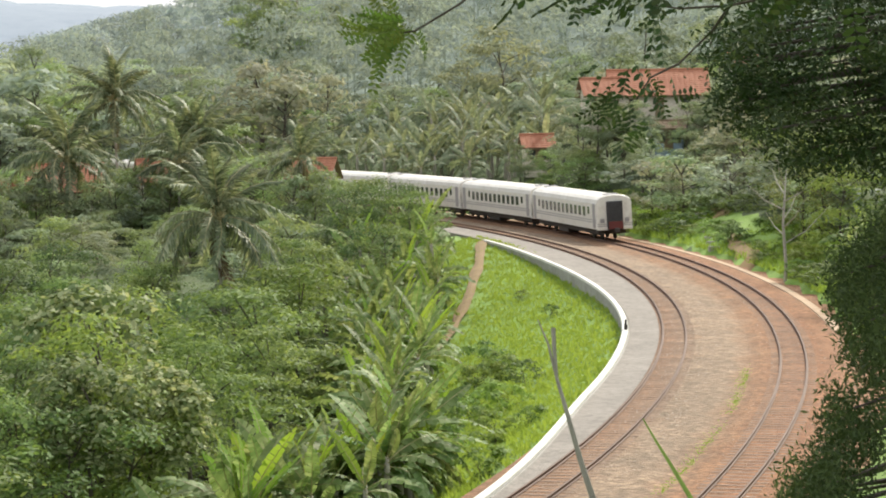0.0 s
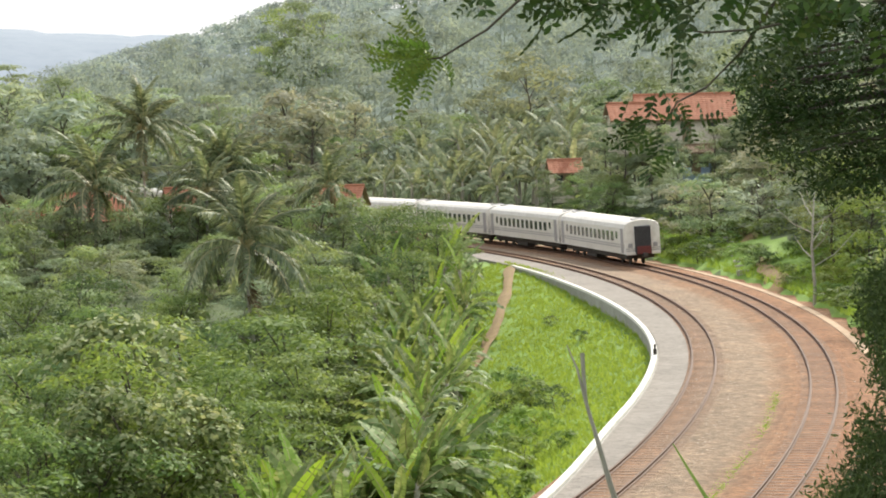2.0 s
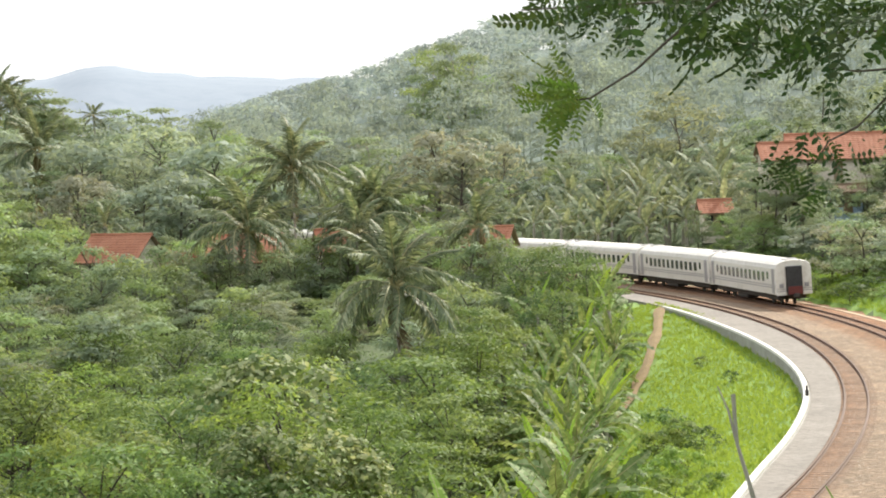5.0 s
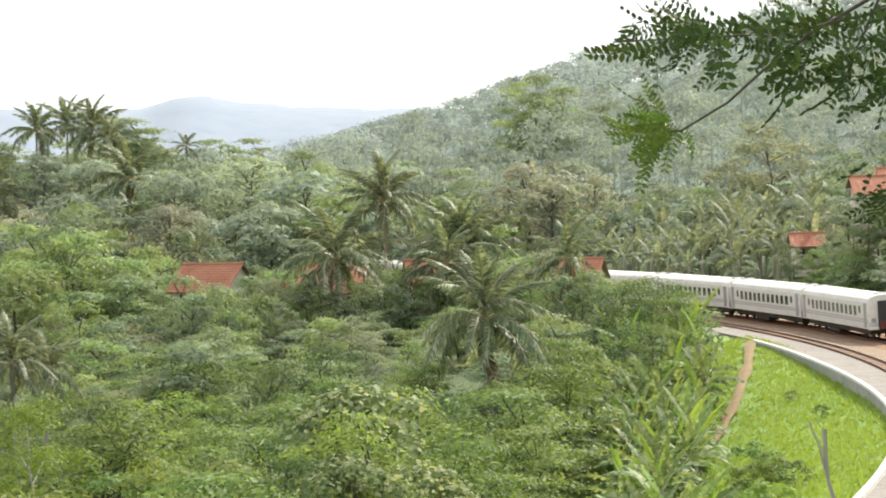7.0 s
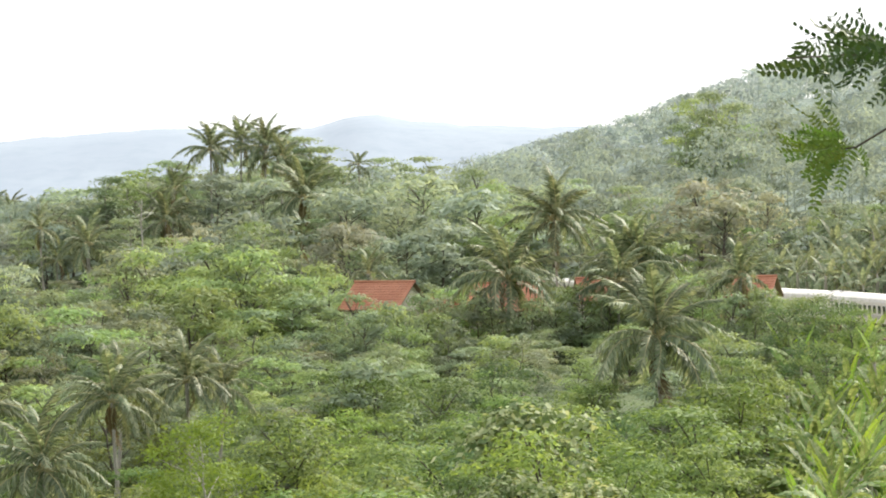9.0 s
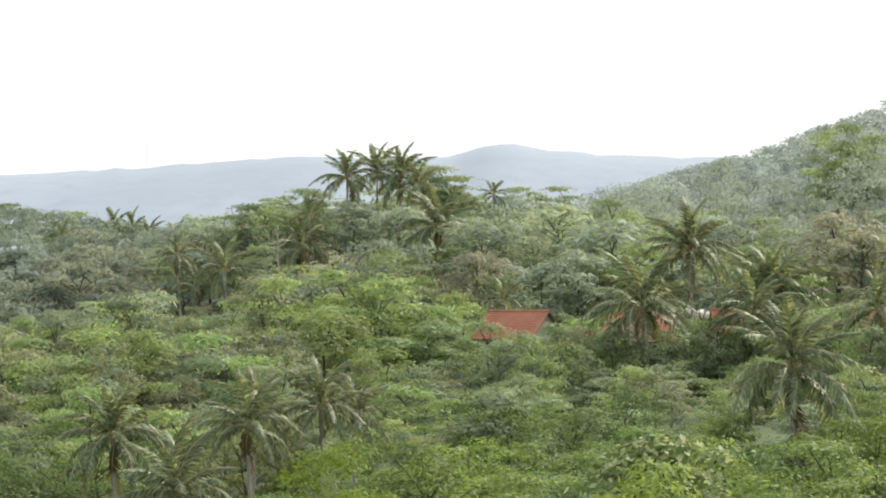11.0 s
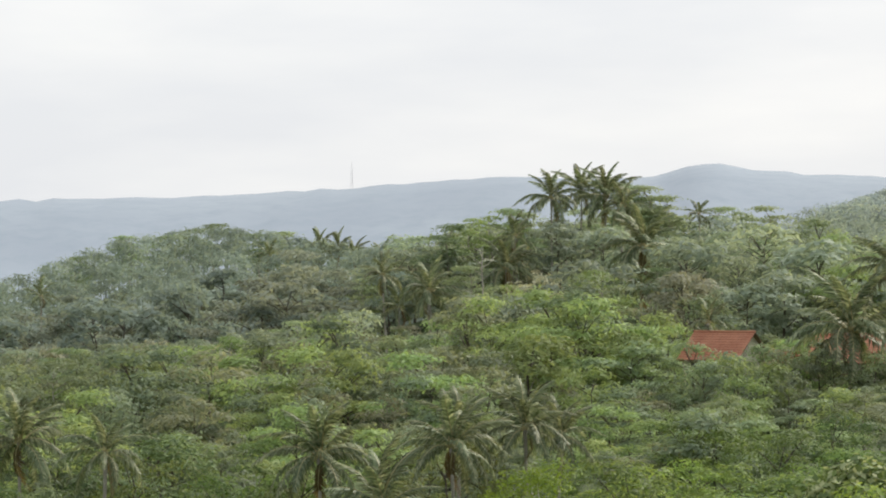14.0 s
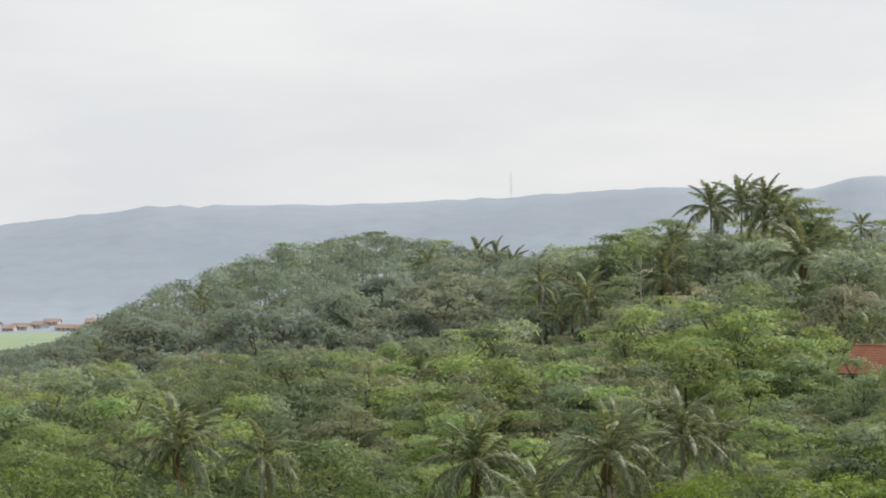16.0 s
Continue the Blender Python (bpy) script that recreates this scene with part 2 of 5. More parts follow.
def thing(name, label, category, m=None, group="", kind=""):
    ob = new(name)
    if m is not None:
        ob.matrix_basis = m
    return tagged(ob, label, category, group, kind)


def bm_mesh(name, bm, mats, smooth=False):
    me = bpy.data.meshes.new(name)
    bm.to_mesh(me)
    bm.free()
    for m in (mats if isinstance(mats, (list, tuple)) else [mats]):
        me.materials.append(m)
    if smooth:
        me.polygons.foreach_set("use_smooth", [True] * len(me.polygons))
    return me


def box_into(bm, cx, cy, cz, sx, sy, sz, slot=0, bevel=0.0):
    r = bmesh.ops.create_cube(bm, size=1)
    bmesh.ops.scale(bm, vec=(sx, sy, sz), verts=r["verts"])
    bmesh.ops.translate(bm, vec=(cx, cy, cz), verts=r["verts"])
    fs = {f for v in r["verts"] for f in v.link_faces}
    for f in fs:
        f.material_index = slot
    if bevel:
        es = list({e for v in r["verts"] for e in v.link_edges})
        bmesh.ops.bevel(bm, geom=es, offset=bevel, segments=1, affect="EDGES")


def tube(points, radii, sides=6):
    """Verts and faces of a tapered tube along points."""
    vs, fs = [], []
    n = len(points)
    for i, (p, r) in enumerate(zip(points, radii)):
        a, b = points[max(i - 1, 0)], points[min(i + 1, n - 1)]
        d = (Vector(b) - Vector(a)).normalized()
        u = d.orthogonal().normalized()
        w = d.cross(u)
        for k in range(sides):
            q = 2 * math.pi * k / sides
            vs.append(Vector(p) + (u * math.cos(q) + w * math.sin(q)) * r)
        if i:
            o = (i - 1) * sides
            for k in range(sides):
                k2 = (k + 1) % sides
                fs.append((o + k, o + k2, o + sides + k2, o + sides + k))
    fs.append(tuple(range((n - 1) * sides, n * sides)))
    return [tuple(v) for v in vs], fs


def join_into(vs, fs, v2, f2):
    o = len(vs)
    vs.extend(v2)
    fs.extend(tuple(i + o for i in f) for f in f2)


# ---- the lie of the land ----
CX, CY = -248.0, 141.0          # centre of the railway curve
R_WALL, R_ONE, R_TWO = 258.0, 260.5, 265.95


def step(a, b, v):
    t = np.clip((v - a) / (b - a), 0, 1)
    return t * t * (3 - 2 * t)


def at(az, d):
    return d * math.sin(radians(az)), d * math.cos(radians(az))


PHI_A, PHI_B = radians(-55), radians(27)   # the curve runs straight on past these


def offset(x, y):
    """Metres outwards from the retaining wall, across the line of the railway."""
    x, y = np.asarray(x, float), np.asarray(y, float)
    r, phi = np.hypot(x - CX, y - CY), np.arctan2(y - CY, x - CX)
    s = r - R_WALL
    for lim, beyond in ((PHI_A, phi < PHI_A), (PHI_B, phi > PHI_B)):
        line = (x - CX) * math.cos(lim) + (y - CY) * math.sin(lim) - R_WALL
        s = np.where(beyond, line, s)
    return s


RINGS = (  # distance from the viewpoint, then azimuths and ground heights
    (215, (-60, -40, -20, -13, -9, -5, 0), (-10, -8, -4.5, -3.5, -2.5, -3.5, -3)),
    (250, (-60, -40, -20, -13, -9, -5, 0), (-11, -7, -1.5, -0.5, 0.5, -0.5, -2)),
    (330, (-60, -40, -33, -27, -22, -18.5, -16, -13, -10, -7, -3), (-14, -12, -10, -4, 0, 7, 11, 11, 6, 4, 3)),
    (480, (-60, -40, -33, -30.4, -27.7, -26, -24, -22, -20.9, -19, -14, -10, -6, -3), (-22, -16, -6, -1, 7, 11, 13.5, 12, 11, 8, 8, 8, 11, 14)),
    (650, (-60, -40, -28, -20, -14, -12, -10.5, -9.3, -8.2, -7.1, -6.2, -5.6, -4.8, -3.45, -2.5, 0, 5, 15, 60), (-32, -30, -25, -12, -6, 0, 10, 19, 23.5, 26.5, 28, 30, 33.5, 38, 40, 46, 56, 70, 80)),
    (900, (-60, -28, -14, -9, 0, 15), (-30, -28, -10, 2, 30, 60)),
    (1300, (-60, 15), (-28, -22)),
    (1800, (-60, 15), (-12, -10)),
    (2500, (-180, -60, -33, -29.5, -24, -20.9, -17, -15, -13.3, -12.6, -12.0, -11.3, -10, -5, 20, 180), (50, 60, 78, 98, 100, 108, 117, 112, 115, 127, 127, 120, 113, 104, 80, 50)),
    (3400, (-60, 15), (40, 40)))


def land(x, y):
    """Height of the ground; rail level is 0."""
    x, y = np.asarray(x, float), np.asarray(y, float)
    d, az = np.hypot(x, y), np.degrees(np.arctan2(x, y))
    s = offset(x, y)
    drop = 1 - 0.8 * step(140, 196, y)
    valley = (-0.5 - 0.46 * np.clip(-s, 0, 16)) * drop - 0.045 * np.clip(-s - 16, 0, 60)
    steep = 0.62 - 0.36 * step(50, 150, y)
    bank = 0.1 + steep * np.clip(s - 11.9, 0, 26) + 0.10 * np.clip(s - 37.9, 0, 100)
    near = np.where(s < -0.35, valley, np.where(s > 11.6, bank, -0.7))
    away = np.interp(az, RINGS[0][1], RINGS[0][2])
    out = near * (1 - step(150, 215, d)) + away * step(150, 215, d)
    for (d0, a0, z0), (d1, a1, z1) in zip(RINGS, RINGS[1:]):
        k = step(d0, d1, d)
        out = np.where(d > d0, np.interp(az, a0, z0) * (1 - k) + np.interp(az, a1, z1) * k, out)
    behind = np.abs(az) > 75
    beside = near * (1 - step(330, 650, d)) + np.interp(az, RINGS[4][1], RINGS[4][2]) * step(330, 650, d)
    hill = np.where(d < 650, beside, out)
    inside = np.where(s < -0.35, out, hill)
    inside = np.where((s > -0.35) & (s < 11.6) & (d < 420), -0.7, inside)
    keep = step(0, 14, -s)     # the slope below the wall keeps its own shape
    inside = np.where((s < -0.35) & (d < 330), near * (1 - keep) + out * keep, inside)
    return np.where(behind & (d < 1300), np.minimum(near, 30), inside)


def put(az, d, lift=0.0):
    x, y = at(az, d)
    return x, y, float(land(x, y)) + lift


def crown_at(az, el, d):
    """A height on the sight line at that azimuth and elevation, d metres off."""
    x, y = at(az, d)
    return x, y, EYE.z + d * math.tan(radians(el))


# ---- ground ----
def build_ground():
    azs = np.concatenate([np.arange(-180, -44, 8.0), np.arange(-44, 16, 0.4), np.arange(16, 180, 8.0)])
    ds = [2.0]
    while ds[-1] < 4600:
        ds.append(ds[-1] * (1.012 if 60 < ds[-1] < 215 else 1.022 if 40 < ds[-1] < 420 else 1.05))
    ds = np.array(ds)
    A, D = np.meshgrid(np.radians(azs), ds)
    X, Y = D * np.sin(A), D * np.cos(A)
    Z = land(X, Y)
    rough = np.array([noise.noise(Vector((x * 0.11, y * 0.11, 3.0))) for x, y in zip(X.ravel(), Y.ravel())]).reshape(X.shape)
    S = offset(X, Y)
    Z = Z + rough * np.where((S > -17) & (S < 13.5) & (Y < 260), 0.0, np.where(D > 1800, 3.4, np.clip(D / 260, 0.25, 2.0)))
    n, m = X.shape[1], X.shape[0]
    verts = [(0.0, 0.0, float(land(0, 0)))] + list(zip(X.ravel().tolist(), Y.ravel().tolist(), Z.ravel().tolist()))
    faces, slots = [], []
    for k in range(n):
        faces.append((0, 1 + (k + 1) % n, 1 + k))
        slots.append(0)
    for i in range(m - 1):
        for k in range(n):
            k2 = (k + 1) % n
            faces.append((1 + i * n + k, 1 + i * n + k2, 1 + (i + 1) * n + k2, 1 + (i + 1) * n + k))
            d, s = D[i, k], S[i, k]
            a = azs[k]
            slot = 0
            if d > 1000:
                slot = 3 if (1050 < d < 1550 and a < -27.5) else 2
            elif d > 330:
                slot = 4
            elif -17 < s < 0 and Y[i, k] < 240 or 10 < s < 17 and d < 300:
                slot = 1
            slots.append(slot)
    me = mesh_of("ground", verts, faces, [SOIL, GRASS_GROUND, FAR_HAZED_WOOD, FAR_FIELD, HILL_HAZED_SCRUB], slots, True)
    tagged(new("ground", me), "wooded valley floor and hills with grassy railway slopes", "ground", kind="structure")


# blue-grey base colour imitates haze on the wooded ridge
FAR_HAZED_WOOD = rough_surface("hazed_distant_wooded_ridge", 0.006, 0.035, (0.227, 0.271, 0.333), (0.252, 0.297, 0.356), (0.197, 0.245, 0.302), 1.0, 0.0, 0.1)
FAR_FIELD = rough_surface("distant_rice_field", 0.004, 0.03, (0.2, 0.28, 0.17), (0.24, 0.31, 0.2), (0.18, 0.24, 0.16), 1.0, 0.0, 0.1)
# scrub ground paled to the hazy tone of the hill's leaves
HILL_HAZED_SCRUB = rough_surface("hazed_hillside_scrub", 0.03, 0.5, (0.15, 0.195, 0.17), (0.19, 0.24, 0.205), (0.12, 0.16, 0.14), 1.0, 0.6, 0.3)
DIRT_PALE = rough_surface("pale_trodden_earth", 0.7, 9, (0.42, 0.3, 0.2), (0.5, 0.38, 0.27), (0.3, 0.2, 0.13), 0.95, 0.4, 0.03)
build_ground()


# ---- railway ----
def rail_point(r, phi, z=0.0):
    """A point on a line concentric with the curve, straight past its ends."""
    lim = min(max(phi, PHI_A), PHI_B)
    x, y = CX + r * math.cos(lim), CY + r * math.sin(lim)
    run = (phi - lim) * R_ONE
    return Vector((x - math.sin(lim) * run, y + math.cos(lim) * run, z))


def sweep(profile, phi0, phi1, n, closed=True):
    """A cross-section of (radius, height) pairs drawn along the curve."""
    vs, fs = [], []
    k = len(profile)
    for i in range(n + 1):
        phi = phi0 + (phi1 - phi0) * i / n
        vs.extend(tuple(rail_point(r, phi, z)) for r, z in profile)
        if i:
            o = (i - 1) * k
            for j in range(k if closed else k - 1):
                j2 = (j + 1) % k
                fs.append((o + j, o + j2, o + k + j2, o + k + j))
    if closed:
        fs.append(tuple(range(k))[::-1])
        fs.append(tuple(range(n * k, n * k + k)))
    return vs, fs


PH0, PH1 = radians(-30), radians(48)


def strip(name, profile, mat, label, category, n=260, closed=True, kind="structure", ph=(PH0, PH1)):
    vs, fs = sweep(profile, ph[0], ph[1], n, closed)
    ob = new(name, mesh_of(name, vs, fs, mat))
    return tagged(ob, label, category, kind=kind)


def ballast_bed():
    """Crushed stone: greyish between the tracks, stained rust-brown along and outside the rails, with ragged limits."""
    m, nt, b = shader("rust_stained_ballast", 0.95)
    co, far, shift = nt.nodes.new("ShaderNodeTexCoord"), nt.nodes.new("ShaderNodeVectorMath"), nt.nodes.new("ShaderNodeVectorMath")
    shift.operation, shift.inputs[1].default_value = "MULTIPLY", (1, 1, 0)
    far.operation, far.inputs[1].default_value = "DISTANCE", (CX, CY, 0)
    nt.links.new(co.outputs["Object"], shift.inputs[0])
    nt.links.new(shift.outputs[0], far.inputs[0])
    wander = nt.nodes.new("ShaderNodeMath")
    wander.operation, wander.inputs[1].default_value = "MULTIPLY_ADD", 2.6
    nt.links.new(tex_noise(nt, 0.35, 5, 0.65), wander.inputs[0])
    nt.links.new(far.outputs["Value"], wander.inputs[2])
    reach = nt.nodes.new("ShaderNodeMapRange")
    reach.inputs["From Min"].default_value, reach.inputs["From Max"].default_value = 259.3, 271.3
    nt.links.new(wander.outputs[0], reach.inputs["Value"])
    grey, rust, red = (0.235, 0.17, 0.115), (0.22, 0.118, 0.06), (0.205, 0.092, 0.04)
    ground = ramp_between(nt, reach.outputs[0], ((0.0, rust), (0.2, rust), (0.31, grey), (0.43, grey), (0.55, rust), (0.68, red), (1.0, (0.26, 0.14, 0.075))))
    small = tex_noise(nt, 3.0, 8, 0.82)
    speck = mixed(nt, ground, ramp_between(nt, small, ((0.34, (0.42, 0.4, 0.38)), (0.5, (0.95, 0.95, 0.95)), (0.64, (1.75, 1.75, 1.75)))), 1.0, "MULTIPLY")
    big = mixed(nt, speck, ramp_between(nt, tex_noise(nt, 0.16, 4), ((0.35, (0.86, 0.86, 0.86)), (0.65, (1.12, 1.1, 1.08)))), 1.0, "MULTIPLY")
    nt.links.new(big, b.inputs["Base Color"])
    bumped(nt, b, small, 1.0, 0.07)
    return m


BALLAST = ballast_bed()
strip("trackbed", ((258.2, -0.9), (258.2, -0.26), (259.3, -0.155), (263.0, -0.155), (264.3, -0.25), (264.7, -0.25), (264.7, -0.9)), BALLAST,
      "warm brown crushed stone bed under the inner track", "trackbed")
strip("trackbed_2", ((264.0, -0.9), (264.0, -0.23), (264.5, -0.15), (267.4, -0.15), (268.4, -0.24), (270.2, -0.3), (270.4, -0.9)), BALLAST,
      "rust-brown stone bed under the outer track", "trackbed")
strip("footpath", ((268.3, -0.5), (268.35, -0.19), (268.85, -0.21), (268.9, -0.5)), DIRT_PALE, "pale trodden path beside the outer track", "path", 120, ph=(radians(-5), radians(24)))


def wall_in(phi):
    """The wall leaves the curve a little towards its far end."""
    return -1.45 * float(step(radians(-6), radians(8), phi)) + 1.15 * float(step(radians(10.5), radians(17), -phi))


def bent(profile, phi0, phi1, n):
    vs, fs = [], []
    k = len(profile)
    for i in range(n + 1):
        phi = phi0 + (phi1 - phi0) * i / n
        vs.extend(tuple(rail_point(r + wall_in(phi), phi, z)) for r, z in profile)
        if i:
            o = (i - 1) * k
            fs.extend((o + j, o + (j + 1) % k, o + k + (j + 1) % k, o + k + j) for j in range(k))
    fs += [tuple(range(k))[::-1], tuple(range(n * k, n * k + k))]
    return vs, fs


WALL_END = radians(11.5)
wv, wf = bent(((257.98, -3.2), (257.9, -0.14), (258.4, -0.14), (258.4, -3.2)), PH0, WALL_END, 220)
wall = tagged(new("retaining_wall", mesh_of("retaining_wall", wv, wf, WALL_STONE)), "grey rendered retaining wall along the railway curve", "wall", kind="structure")
wv, wf = bent(((257.92, -0.136), (257.92, 0.0), (257.96, 0.035), (258.16, 0.035), (258.2, 0.0), (258.2, -0.136)), PH0, WALL_END, 220)
SHOULDER_PROFILE = ((258.3, -0.9), (258.3, -0.1), (258.9, -0.13), (259.75, -0.13), (259.8, -0.9))
part("coping", mesh_of("coping", wv, wf, WHITEWASH), wall, "whitewashed concrete coping")
gv, gf = [], []
for i in range(261):
    phi = PH0 + (radians(30) - PH0) * i / 260
    q = wall_in(phi)
    gv.extend(tuple(rail_point(r + q * (1 - min(1.0, (r - 258.3) / 1.4)), phi, z)) for r, z in SHOULDER_PROFILE)
    if i:
        o = (i - 1) * 5
        gf.extend((o + j, o + j + 1, o + j + 6, o + j + 5) for j in range(4))
tagged(new("gravel_shoulder", mesh_of("gravel_shoulder", gv, gf, GREY_BALLAST)), "pale grey gravel shoulder behind the retaining wall", "gravel", kind="structure")
bmw = bmesh.new()
box_into(bmw, 0, 0, 0.16, 0.16, 0.3, 0.26, 0, 0.02)
box_into(bmw, 0, 0, 0.4, 0.1, 0.12, 0.26, 0, 0.02)
ob = tagged(new("marker_post", bm_mesh("marker_post", bmw, TRAIN_DARK)), "small dark marker post on the white wall coping", "marker")
ob.matrix_basis = Matrix.Translation(rail_point(258.1, radians(-5.3), 0.03))


def track(name, r, label):
    t = thing(name, label, "railway track")
    for side in (-0.565, 0.565):
        q = r + side
        pr = ((q - 0.06, -0.14), (q - 0.06, -0.12), (q - 0.012, -0.10), (q - 0.012, -0.035), (q - 0.036, -0.025), (q - 0.036, -0.004),
              (q + 0.036, -0.004), (q + 0.036, -0.025), (q + 0.012, -0.035), (q + 0.012, -0.10), (q + 0.06, -0.12), (q + 0.06, -0.14))
        vs, fs = sweep(pr, PH0, PH1, 300)
        slots = [1 if (j % 12) == 5 else 0 for j in range(300 * 12)] + [0, 0]
        part("rail", mesh_of("rail", vs, fs, [RAIL_SIDE, RAIL_TOP], slots), t)
    bm = bmesh.new()
    box_into(bm, 0, 0, 0, 2.0, 0.22, 0.12, 0, 0.02)
    me = bm_mesh("sleeper", bm, SLEEPER)
    n = 235
    for i in range(n):
        phi = radians(-20) + i * 0.62 / r
        p = rail_point(r, phi, -0.203 + 0.006 * math.sin(i * 5.1))
        part("sleeper", me, t, m=Matrix.Translation(p) @ Matrix.Rotation(phi + 0.02 * math.sin(i * 2.3), 4, "Z"))
    return t


track("railway_track", R_ONE, "inner rusty-sided track on concrete sleepers in grey ballast")
track("railway_track", R_TWO, "outer rusty track on soiled sleepers in red-brown ballast")


# ---- train ----
def coach_body():
    """Body shell with a rounded roof: the length runs along y, middle at 0."""
    L, half = 20.0, 1.47
    prof = [(-half, 0.95), (-half, 1.35), (-half, 3.0)]
    for k in range(1, 8):
        a = math.pi * k / 8
        prof.append((-math.cos(a) * half, 3.0 + 0.68 * math.sin(a) ** 0.8))
    prof += [(half, 3.0), (half, 1.35), (half, 0.95)]
    vs, fs, slots = [], [], []
    k = len(prof)
    ends = ((-L / 2, 0.985), (-L / 2 + 0.08, 1.0), (L / 2 - 0.08, 1.0), (L / 2, 0.985))
    for y, g in ends:
        vs.extend((x * g, y, 0.95 + (z - 0.95) * g) for x, z in prof)
    for i in range(3):
        for j in range(k):
            j2 = (j + 1) % k
            fs.append((i * k + j, i * k + j2, (i + 1) * k + j2, (i + 1) * k + j))
            slots.append(1 if 2 <= j < k - 3 else 0)
    fs.append(tuple(range(k))[::-1])
    fs.append(tuple(range(3 * k, 4 * k)))
    slots += [0, 0]
    return mesh_of("body", vs, fs, [TRAIN_WHITE, TRAIN_ROOF], slots)


def build_coach():
    bm = bmesh.new()
    box_into(bm, 0, 0, 0, 0.05, 0.72, 0.78, 0, 0.02)
    win = bm_mesh("window", bm, GLASS)
    bm = bmesh.new()
    box_into(bm, 0, 0, 0, 0.05, 0.5, 0.6, 0, 0.02)
    win_small = bm_mesh("small_window", bm, GLASS)
    bm = bmesh.new()
    box_into(bm, 0, 0, 0, 0.04, 0.72, 1.95, 0, 0.015)
    door = bm_mesh("side_door", bm, TRAIN_GREY)
    bm = bmesh.new()
    box_into(bm, 0, 0, 0, 0.03, 19.7, 0.07)
    stripe = bm_mesh("stripe", bm, TRAIN_GREY)
    bm = bmesh.new()
    for y in (-1.1, 1.1):
        for x in (-0.53, 0.53):
            r = bmesh.ops.create_cone(bm, segments=16, radius1=0.39, radius2=0.39, depth=0.12, cap_ends=True)
            bmesh.ops.rotate(bm, verts=r["verts"], matrix=Matrix.Rotation(math.pi / 2, 3, "Y"))
            bmesh.ops.translate(bm, verts=r["verts"], vec=(x, y, 0.39))
    box_into(bm, -0.8, 0, 0.5, 0.14, 3.0, 0.25, 0, 0.04)
    box_into(bm, 0.8, 0, 0.5, 0.14, 3.0, 0.25, 0, 0.04)
    box_into(bm, 0, 0, 0.6, 1.6, 0.5, 0.25, 0, 0.04)
    bogie = bm_mesh("bogie", bm, TRAIN_DARK)
    bm = bmesh.new()
    box_into(bm, 0, 0, 0.72, 2.3, 18.5, 0.42, 0, 0.05)
    box_into(bm, -0.6, 1.5, 0.45, 1.0, 3.0, 0.5, 0, 0.05)
    box_into(bm, 0.6, -2.2, 0.45, 1.0, 2.4, 0.5, 0, 0.05)
    under = bm_mesh("underframe", bm, TRAIN_DARK)
    bm = bmesh.new()
    for k in range(4):
        box_into(bm, 0, 0.08 * k, 2.0, 1.3 - 0.05 * (k % 2), 0.07, 2.3 - 0.05 * (k % 2), 0, 0.02)
    bellows = bm_mesh("gangway_bellows", bm, RUBBER)
    bm = bmesh.new()
    box_into(bm, 0, 0, 0, 1.2, 0.05, 0.62, 0, 0.01)
    gate = bm_mesh("gangway_gate", bm, TRAIN_RED)
    bm = bmesh.new()
    for k in range(3):
        box_into(bm, 0, 0, 0.12 * k, 0.34, 0.05, 0.07, 0, 0.01)
    ladder = bm_mesh("step_iron", bm, TRAIN_DARK)
    bm = bmesh.new()
    box_into(bm, 0, 0, 0, 0.3, 0.6, 0.3, 0, 0.05)
    box_into(bm, 0, -0.35, 0, 0.42, 0.2, 0.36, 0, 0.05)
    coupler = bm_mesh("coupler", bm, TRAIN_DARK)
    bm = bmesh.new()
    box_into(bm, 0, 0, 0, 1.1, 0.9, 0.14, 0, 0.04)
    vent = bm_mesh("roof_vent", bm, TRAIN_GREY)
    bm = bmesh.new()
    box_into(bm, 0, 0, 0, 0.36, 0.05, 0.34, 0, 0.01)
    lamp = bm_mesh("tail_lamp_box", bm, TRAIN_GREY)
    bm = bmesh.new()
    box_into(bm, 0, 0, 0, 1.0, 0.08, 0.22, 0, 0.02)
    beam = bm_mesh("buffer_beam", bm, TRAIN_WHITE)
    bm = bmesh.new()
    box_into(bm, 0, 0, 0, 0.9, 0.04, 0.05)
    band = bm_mesh("end_stripe", bm, TRAIN_GREY)
    coach = thing("railway_coach", "white passenger coach with a row of dark windows", "train coach", group="coaches of the train")
    part("body", coach_body(), coach)
    for side in (-1, 1):
        x = side * 1.475
        for i in range(11):
            part("window", win, coach, m=Matrix.Translation((x, -6.4 + 1.28 * i, 2.3)))
        for y in (-8.3, 8.3):
            part("window", win_small, coach, m=Matrix.Translation((x, y * 0.925, 2.42)))
            part("side_door", door, coach, "grey-framed boarding door", Matrix.Translation((x, y * 1.11, 2.02)))
        for z in (1.5, 1.68):
            part("stripe", stripe, coach, "thin grey stripe", Matrix.Translation((x + side * 0.004, 0, z)))
    for y in (-7.0, 7.0):
        part("bogie", bogie, coach, "", Matrix.Translation((0, y, 0)))
    part("underframe", under, coach)
    for y, flip in ((-10.0, math.pi), (10.0, 0)):
        m = Matrix.Translation((0, y, 0)) @ Matrix.Rotation(flip, 4, "Z")
        part("gangway_bellows", bellows, coach, "black rubber gangway bellows", m)
        part("gangway_gate", gate, coach, "dark red lower gangway gate", m @ Matrix.Translation((0, 0.36, 1.25)))
        part("coupler", coupler, coach, "", m @ Matrix.Translation((0, 0.3, 0.85)) @ Matrix.Rotation(math.pi, 4, "Z"))
